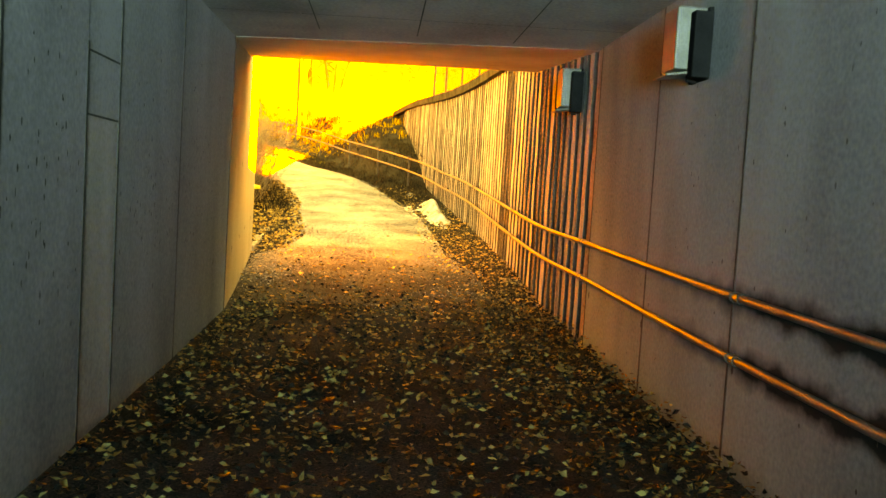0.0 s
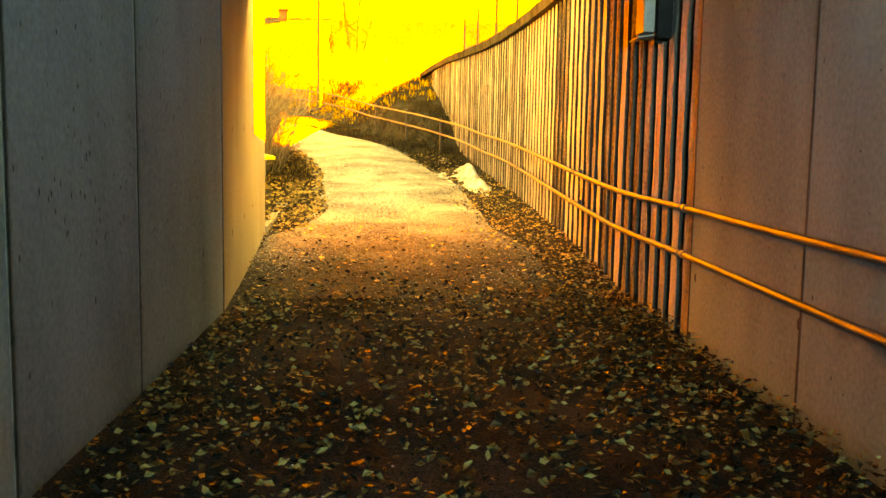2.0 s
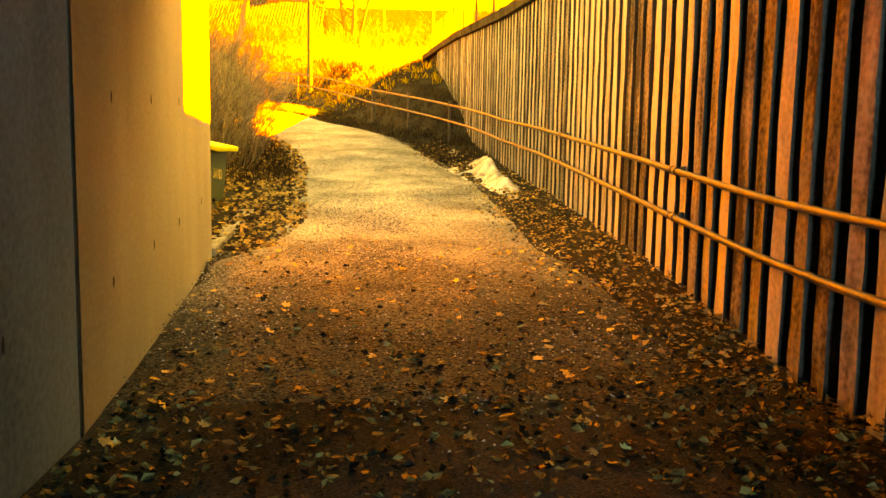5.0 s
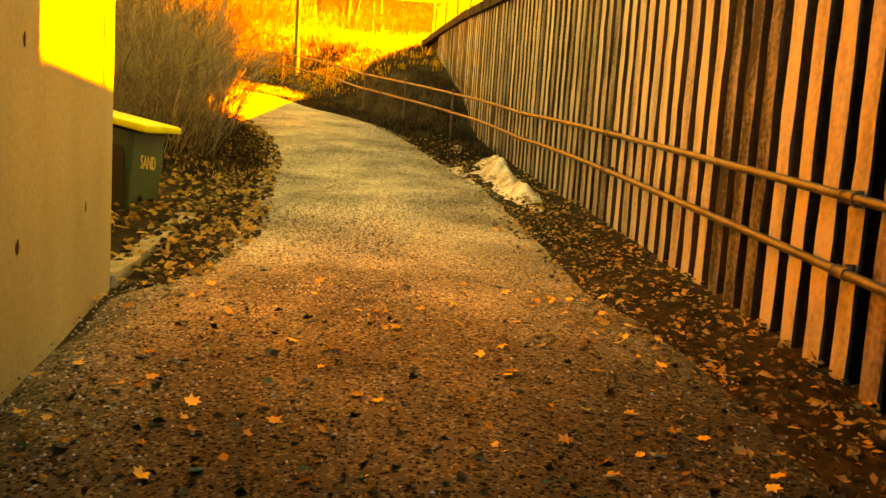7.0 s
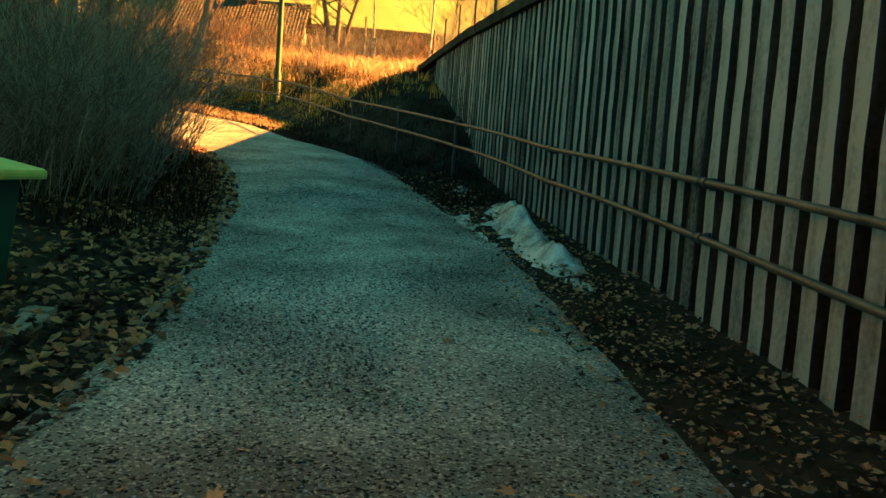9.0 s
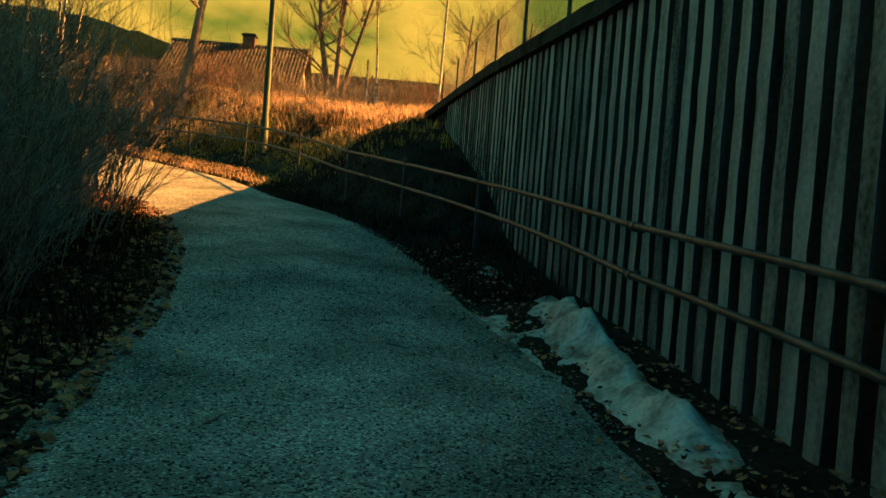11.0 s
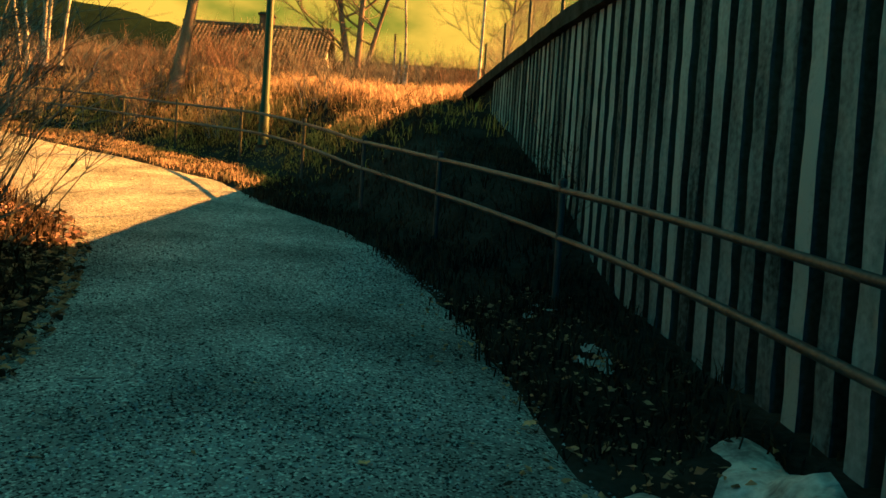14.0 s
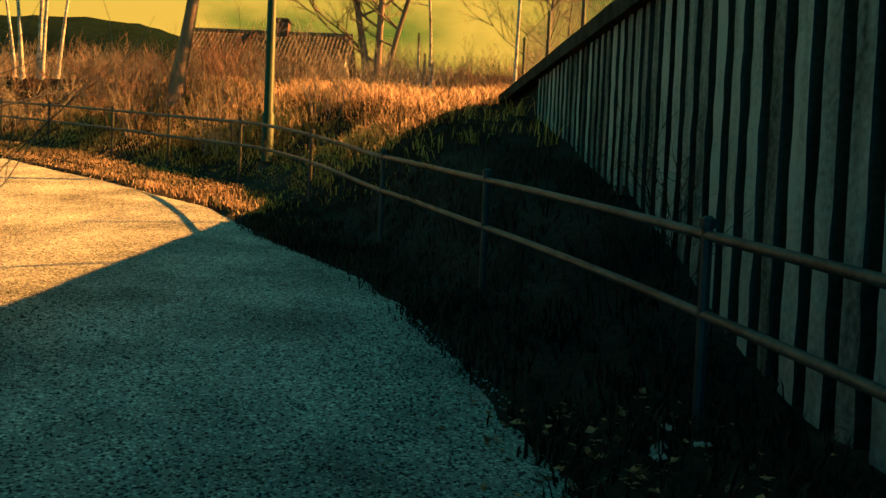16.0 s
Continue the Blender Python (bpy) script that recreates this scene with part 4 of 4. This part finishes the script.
def grass(name, label, seed, count, place, height, mat=None):
    r = random.Random(seed)
    V, Fc = [], []
    while count > 0:
        got = place(r)
        if got is None:
            continue
        x, y, k = got
        for b in range(r.randint(6, 12)):
            bx, by = x + r.gauss(0, 0.09), y + r.gauss(0, 0.09)
            z = land(bx, by) - 0.02
            h = height * k * r.uniform(0.5, 1.2)
            a = r.uniform(0, 2 * math.pi)
            lean = r.uniform(0.2, 0.9) * h
            wv = Vector((-math.sin(a), math.cos(a), 0)) * r.uniform(0.004, 0.009)
            p0, p1 = Vector((bx, by, z)), Vector((bx + math.cos(a) * lean * 0.4, by + math.sin(a) * lean * 0.4, z + h * 0.65))
            p2 = Vector((bx + math.cos(a) * lean, by + math.sin(a) * lean, z + h * r.uniform(0.7, 1.0)))
            o = len(V)
            V += [p0 - wv, p0 + wv, p1 + wv * 0.8, p1 - wv * 0.8, p2]
            Fc += [(o, o + 1, o + 2, o + 3), (o + 3, o + 2, o + 4)]
            count -= 1
    tagged(new(name, mesh_of(name, V, Fc, mat or GRASS)), label, "grass", kind="stuff")


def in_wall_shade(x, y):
    """True in the ribbed wall's cast shadow, where shade-dark stalks replace bright grass."""
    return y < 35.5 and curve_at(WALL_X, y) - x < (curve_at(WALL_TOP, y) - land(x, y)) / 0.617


def on_slope(r):
    x, y = r.uniform(-18, 3.5), 29.5 + 14 * r.random() ** 1.1
    verge = x - curve_at(RIGHT_EDGE, y)
    if verge < 0.15 or (y < 35.5 and x > curve_at(WALL_X, y) - 0.1):
        return None
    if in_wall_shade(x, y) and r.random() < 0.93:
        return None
    return x, y, (0.55 + 0.9 * max(0, noise.noise((x * 0.5, y * 0.5, 1)) + 0.3)) * max(0.3, min(1, (x - curve_at(RAIL_XY, y) + 0.4) / 2.2))


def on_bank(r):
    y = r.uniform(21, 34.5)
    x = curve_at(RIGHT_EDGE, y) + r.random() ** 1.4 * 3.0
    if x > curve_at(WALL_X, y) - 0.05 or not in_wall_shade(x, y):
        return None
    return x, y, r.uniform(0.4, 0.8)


def on_left(r):
    y = r.uniform(14, 28)
    x = curve_at(LEFT_EDGE, y) - 0.1 - abs(r.gauss(0, 1.2))
    if -3.6 < x and y < 17.3:
        return None
    return x, y, r.uniform(0.5, 1.0)


def left_far(r):
    y = r.uniform(27, 40)
    x = curve_at(LEFT_EDGE, y) - 0.1 - abs(r.gauss(0, 2.5))
    return x, y, r.uniform(0.5, 1.0)


grass("dry_grass", "tall straw-coloured winter grass on the sunlit slope", 61, 80000, on_slope, 0.33)
grass("dead_stalks", "thin dead stalks on the bank, colour darkened for its shade", 62, 9000, on_bank, 0.22, SHADESTALK)
grass("dead_stalks", "dead stalks under the bushes, colour darkened for shade", 63, 5000, on_left, 0.28, SHADESTALK)
grass("dry_grass", "dead grass inside the bend of the path", 64, 4000, left_far, 0.35)


# ---- trees, pole, stakes ----
def tree(name, x, y, trunk_pts, rad, limbs, seed, mat, label, twigs=3, limb_len=2.2, start=0.35, z=None):
    r = random.Random(seed)
    t = tagged(empty(name, (x, y, land(x, y) - 0.1 if z is None else z)), label, "tree")
    trunk, crown = [], []
    P = [Vector(p) for p in trunk_pts]
    P = smooth_line(P, 0.4)
    n = len(P)
    trunk.append(tube(P, [rad * (1 - 0.75 * i / (n - 1)) * (1 + 0.5 * math.exp(-i * 1.2)) for i in range(n)], 9))
    def grow(p, d, L, rd, depth):
        pts, q, v = [p], p, d
        for k in range(4):
            v = (v + Vector((r.gauss(0, 0.14), r.gauss(0, 0.14), r.gauss(0.06, 0.10)))).normalized()
            q = q + v * (L / 4)
            pts.append(q)
        crown.append(tube(pts, [rd, rd * 0.85, rd * 0.65, rd * 0.45, rd * 0.2], 5 if depth > 1 else 3, False))
        if depth:
            for k in range(twigs + (1 if depth == 1 else 0)):
                w = (v + Vector((r.gauss(0, 0.5), r.gauss(0, 0.5), r.gauss(0.05, 0.4)))).normalized()
                grow(pts[r.randint(1, 4)], w, L * r.uniform(0.4, 0.7), rd * 0.5, depth - 1)
    for k in range(limbs):
        i = int((start + (1 - start) * (k + r.random()) / limbs) * (n - 1))
        a = r.uniform(0, 2 * math.pi)
        grow(P[i], Vector((math.cos(a), math.sin(a), r.uniform(0.3, 1.0))).normalized(), limb_len * r.uniform(0.6, 1.1), rad * 0.42 * (1 - 0.6 * i / n), 3)
    V, Fc = join(trunk)
    part("trunk", mesh_of("trunk", V, Fc, mat, True), t)
    V, Fc = join(crown)
    part("crown", mesh_of("crown", V, Fc, mat), t, "bare winter branches")


tree("tree", -6.69, 38.6, [(0, 0, 0), (0.10, 0, 0.9), (0.3, 0, 2.1), (0.5, 0, 3.6), (0.9, 0, 5.5), (1.1, 0, 7.5)], 0.17, 11, 71, BARK, "leaning bare tree trunk on the slope with high branches", 3, 2.4, 0.42)
tree("tree", -2.60, 40.2, [(0, 0, 0), (-0.1, 0, 1.0), (-0.35, 0, 2.4), (-0.5, 0.1, 4.5), (-0.6, 0.2, 7)], 0.095, 18, 72, BARK, "bare many-stemmed tree on the slope", 4, 2.2, 0.16)
tree("tree", -2.42, 40.3, [(0, 0, 0), (0.05, 0, 1.2), (0.1, 0, 2.6), (0.3, 0.1, 4.6), (0.4, 0.2, 7.2)], 0.10, 18, 73, BARK, "bare many-stemmed tree on the slope", 4, 2.3, 0.16)
tree("tree", -2.25, 40.2, [(0, 0, 0), (0.25, 0, 1.2), (0.6, 0, 2.5), (1.1, 0.1, 4.4), (1.5, 0.2, 6.2)], 0.075, 15, 74, BARK, "bare many-stemmed tree on the slope", 4, 2.0, 0.2)
tree("tree", -1.15, 41.3, [(0, 0, 0), (-0.02, 0, 1.5), (-0.12, 0, 3.2), (-0.1, 0, 5.5)], 0.045, 5, 75, BIRCH, "slim pale young tree on the slope", 2, 0.9, 0.45)
for k, (x, y, dx, rad) in enumerate(((-12.9, 44.0, -0.4, 0.06), (-12.6, 44.3, 0.1, 0.07), (-12.35, 44.0, 0.2, 0.06), (-12.1, 44.4, 0.5, 0.055), (-13.4, 44.6, -0.7, 0.05))):
    tree("birch", x, y, [(0, 0, 0), (dx * 0.3, 0, 1.5), (dx * 0.7, 0, 3.2), (dx * 1.3, 0, 6)], rad, 6, 80 + k, BIRCH, "slender pale birch in a clump on the slope", 2, 1.2, 0.4)
for k, (x, y) in enumerate(((1.35, 38.6), (2.3, 43.0), (3.4, 40.5), (3.0, 46.0))):
    tree("tree", x, y, [(0, 0, 0), (0.1, 0, 0.8), (0.2, 0.1, 1.8), (0.3, 0.1, 3.2)], 0.07, 16, 90 + k, BARK, "small bare tree behind the wire fence", 4, 1.5, 0.1)


def bar(name, pts, radii, mat, label, category, n=10):
    base = Vector(pts[0])
    V, Fc = tube([Vector(p) - base for p in pts], radii, n)
    ob = new(name, mesh_of(name, V, Fc, mat, True))
    ob.location = base
    return tagged(ob, label, category)


pole = tagged(empty("street_lamp_pole", (-3.32, 33.04, land(-3.32, 33.04) - 0.1)), "green painted steel pole standing beyond the handrail", "pole")
V, Fc = tube([(0, 0, 0), (0, 0, 0.9), (0, 0, 0.92), (-0.02, 0, 8.5)], [0.095, 0.095, 0.075, 0.055], 12)
part("shaft", mesh_of("shaft", V, Fc, GREENPOLE, True), pole)
V, Fc = tube([(0, 0, 0.02), (0, 0, 0.16)], 0.14, 12)
part("collar", mesh_of("collar", V, Fc, POSTMETAL, True), pole)
for x, h, tl in ((-1.44, 1.65, -0.03), (-1.12, 0.95, 0.05), (-1.3, 1.15, 0.0)):
    z = land(x, 41.3) - 0.15
    bar("stake", [(x, 41.3, z), (x + tl, 41.3, z + h)], [0.035, 0.03], BIRCH, "rough pale wooden stake in the grass", "stake", 7)

# ---- wire fence on the bank top ----
def wire_fence():
    f = tagged(empty("wire_fence", (1.3, 24, 4.1)), "rusty chain-link fence on thin posts above the wall", "fence")
    inv = Matrix.Translation((-1.3, -24, -4.1))
    ys = [14, 16.4, 18.8, 21.2, 23.6, 26.0, 28.4, 30.8, 33.2, 35.4]
    tops = []
    for y in ys:
        x = curve_at(WALL_X, y) + 0.32
        z = curve_at(WALL_TOP, y) - 0.1
        a, b = inv @ Vector((x, y, z)), inv @ Vector((x, y, z + 1.15))
        V, Fc = tube([a, b, b + Vector((0, 0, 0.02))], [0.028, 0.028, 0.012], 7)
        part("post", mesh_of("post", V, Fc, POSTMETAL), f)
        tops.append((a + Vector((0, 0, 0.1)), b))
    for (a0, b0), (a1, b1) in zip(tops, tops[1:]):
        L = (a1 - a0).length
        n = int(L / 0.10)
        chunks = []
        H = (b0 - a0).length
        for k in range(-12, n + 1):
            for sgn in (1, -1):
                u0, v0 = k * 0.10, 0.0
                u1, v1 = u0 + H, H
                lo, hi = max(0, -u0), min(H, L - u0)
                if hi <= lo:
                    continue
                pts = []
                for q in (lo, hi):
                    uu, vv = (u0 + q) / L, (q / H if sgn > 0 else 1 - q / H)
                    A, B = a0.lerp(a1, uu), b0.lerp(b1, uu)
                    pts.append(A.lerp(B, vv))
                chunks.append(tube(pts, 0.0022, 3, False))
        chunks.append(tube([b0, b1], 0.006, 4, False))
        V, Fc = join(chunks)
        part("mesh_panel", mesh_of("mesh_panel", V, Fc, WIRE), f)


wire_fence()
flag = tagged(empty("flagpole", (0.75, 37.5, 5.0)), "tall thin flagpole with a long limp pennant", "flagpole")
V, Fc = tube([(0, 0, 0), (0.1, 0, 6)], [0.04, 0.025], 8)
part("shaft", mesh_of("shaft", V, Fc, BIRCH, True), flag)
V, Fc = [], []
for i in range(14):
    t = i / 13
    V += [(0.09 - 0.02 * t, 0.0, 4.6 - 2.0 * t), (0.09 - 0.20 * (1 - t) - 0.04 * math.sin(7 * t), 0.05 * math.sin(9 * t), 4.4 - 2.1 * t)]
for i in range(13):
    Fc.append((2 * i, 2 * i + 1, 2 * i + 3, 2 * i + 2))
part("pennant", mesh_of("pennant", V, Fc, ROOFTILE), flag, "limp dark pennant")


# ---- house on the slope ----
def house():
    x0, x1, y0, y1 = -10.9, -5.1, 51.3, 56.7
    zr, ze, zg = 9.65, 7.6, 6.5
    h = tagged(empty("house", (x0, y0, zg)), "cream rendered house with a grey tiled gable roof", "house")
    o = Vector((x0, y0, zg))
    ym = (y0 + y1) / 2
    V = [Vector(p) - o for p in ((x0, y0, zg), (x1, y0, zg), (x1, y1, zg), (x0, y1, zg), (x0, y0, ze), (x1, y0, ze), (x1, y1, ze), (x0, y1, ze), (x0, ym, zr - 0.12), (x1, ym, zr - 0.12))]
    Fc = [(0, 1, 5, 4), (1, 2, 6, 9, 5), (2, 3, 7, 6), (3, 0, 4, 8, 7), (3, 2, 1, 0)]
    part("wall", mesh_of("wall", V, Fc, PLASTER), h)
    rf = part("roof", mesh_of("roof", [Vector(p) - o for p in ((x0 - .3, y0 - .45, ze - .32), (x1 + .3, y0 - .45, ze - .32), (x1 + .3, ym, zr - 0.03), (x0 - .3, ym, zr - 0.03), (x0 - .3, y1 + .45, ze - .32), (x1 + .3, y1 + .45, ze - .32))],
                              [(0, 1, 2, 3), (3, 2, 5, 4)], COPING), h)
    # pantiles in courses, joined, too far off to pick apart
    V, Fc = [], []
    rows, cols = 20, 40
    for side in (0, 1):
        ya, yb = (y0 - .48, ym) if side == 0 else (y1 + .48, ym)
        for i in range(rows):
            for j in range(cols):
                u0, u1 = j / cols, (j + 0.92) / cols
                v0, v1 = i / rows, (i + 1.12) / rows
                xa, xb = x0 - .32 + (x1 - x0 + .64) * u0, x0 - .32 + (x1 - x0 + .64) * u1
                k = len(V)
                for xx, vv, up in ((xa, v0, 0.06), ((xa + xb) / 2, v0, 0.12), (xb, v0, 0.06), (xb, v1, 0.02), ((xa + xb) / 2, v1, 0.07), (xa, v1, 0.02)):
                    V.append(Vector((xx, ya + (yb - ya) * min(vv, 1), ze - .32 + (zr - ze + .32) * min(vv, 1) + up)) - o)
                Fc += [(k, k + 1, k + 4, k + 5), (k + 1, k + 2, k + 3, k + 4)]
    tl = part("roof_tiles", mesh_of("roof_tiles", V, Fc, ROOFTILE), rf)
    tagged(tl, kind="stuff")
    V, Fc = tube([Vector((x0 - .32, ym, zr + .05)) - o, Vector((x1 + .32, ym, zr + .05)) - o], 0.09, 8)
    part("ridge", mesh_of("ridge", V, Fc, ROOFTILE), rf)
    ch = part("chimney", bm_mesh("chimney", box_bm(0.55, 0.55, 1.0, Vector((-7.65, ym, 9.75)) - o, 0.02), CHIMNEY), h, "sooty brick chimney")
    part("chimney_cap", bm_mesh("chimney_cap", box_bm(0.68, 0.68, 0.08, Vector((-7.65, ym, 10.16)) - o, 0.015), COPING), ch)
    w = part("window", bm_mesh("window", box_bm(0.05, 0.9, 0.8, Vector((x1 + 0.02, ym, 8.1)) - o, 0.01), PLASTER), h)
    part("pane", bm_mesh("pane", box_bm(0.03, 0.76, 0.66, Vector((x1 + 0.045, ym, 8.1)) - o, 0.004), BINDARK), w)


house()


def hill():
    V, Fc = [], []
    crest = [(-260, 60), (-200, 58), (-150, 50), (-110, 41), (-88, 37.7), (-72, 38.1), (-61, 36.9), (-50, 34.5), (-35, 30), (-10, 24)]
    xs = np.arange(-260, -10, 2.0)
    for x in xs:
        z = float(np.interp(x, [a for a, b in crest], [b for a, b in crest])) + 0.5 * noise.noise((x * 0.3, 0, 0)) + 0.35 * noise.noise((x * 1.1, 3, 0))
        V += [(x, 150, 14), (x, 165, z * 0.8), (x, 180, z), (x, 215, 10)]
    for i in range(len(xs) - 1):
        for k in range(3):
            a = i * 4 + k
            Fc.append((a, a + 4, a + 5, a + 1))
    tagged(new("backdrop_hill", mesh_of("backdrop_hill", V, Fc, HILL, True)), "dark wooded hill in the distance", "hill", kind="structure")


hill()


# ---- unseen blocks behind the fence, added to shade the path ----
def shade_blocks():
    x0, x1, y0, y1, z0, z1 = 8.0, 16.0, 19.0, 28.6, 3.4, 11.5
    b = tagged(empty("unseen_shade_block", (x0, y0, z0)), "plain unseen block behind the wall, added to cast shade", "building")
    part("wall", bm_mesh("wall", box_bm(x1 - x0, y1 - y0, z1 - z0, ((x1 - x0) / 2, (y1 - y0) / 2, (z1 - z0) / 2), 0.02), PLASTER), b)
    part("roof", bm_mesh("roof", box_bm(x1 - x0 + 0.5, y1 - y0, 0.25, ((x1 - x0) / 2, (y1 - y0) / 2, z1 - z0 + 0.125), 0.02), COPING), b)
    # Two more added blocks that trim the sun patch on the wing wall.
    part("near_shade_block", bm_mesh("near_shade_block", box_bm(5.0, 4.9, z1 - z0, (2.5, 12.45 - y0, (z1 - z0) / 2), 0.02), PLASTER), b)
    part("low_shade_block", bm_mesh("low_shade_block", box_bm(5.0, 4.08, 7.8 - z0, (2.5, 16.95 - y0, (7.8 - z0) / 2), 0.02), PLASTER), b)
    for fl in range(2):
        for k in range(4):
            w = part("window", bm_mesh("window", box_bm(0.06, 1.3, 1.4, (-0.02, 1.4 + 2.6 * k, 2.0 + 3.0 * fl), 0.01), PLASTER), b)
            part("pane", bm_mesh("pane", box_bm(0.04, 1.1, 1.2, (-0.05, 1.4 + 2.6 * k, 2.0 + 3.0 * fl), 0.004), BINDARK), w)


shade_blocks()
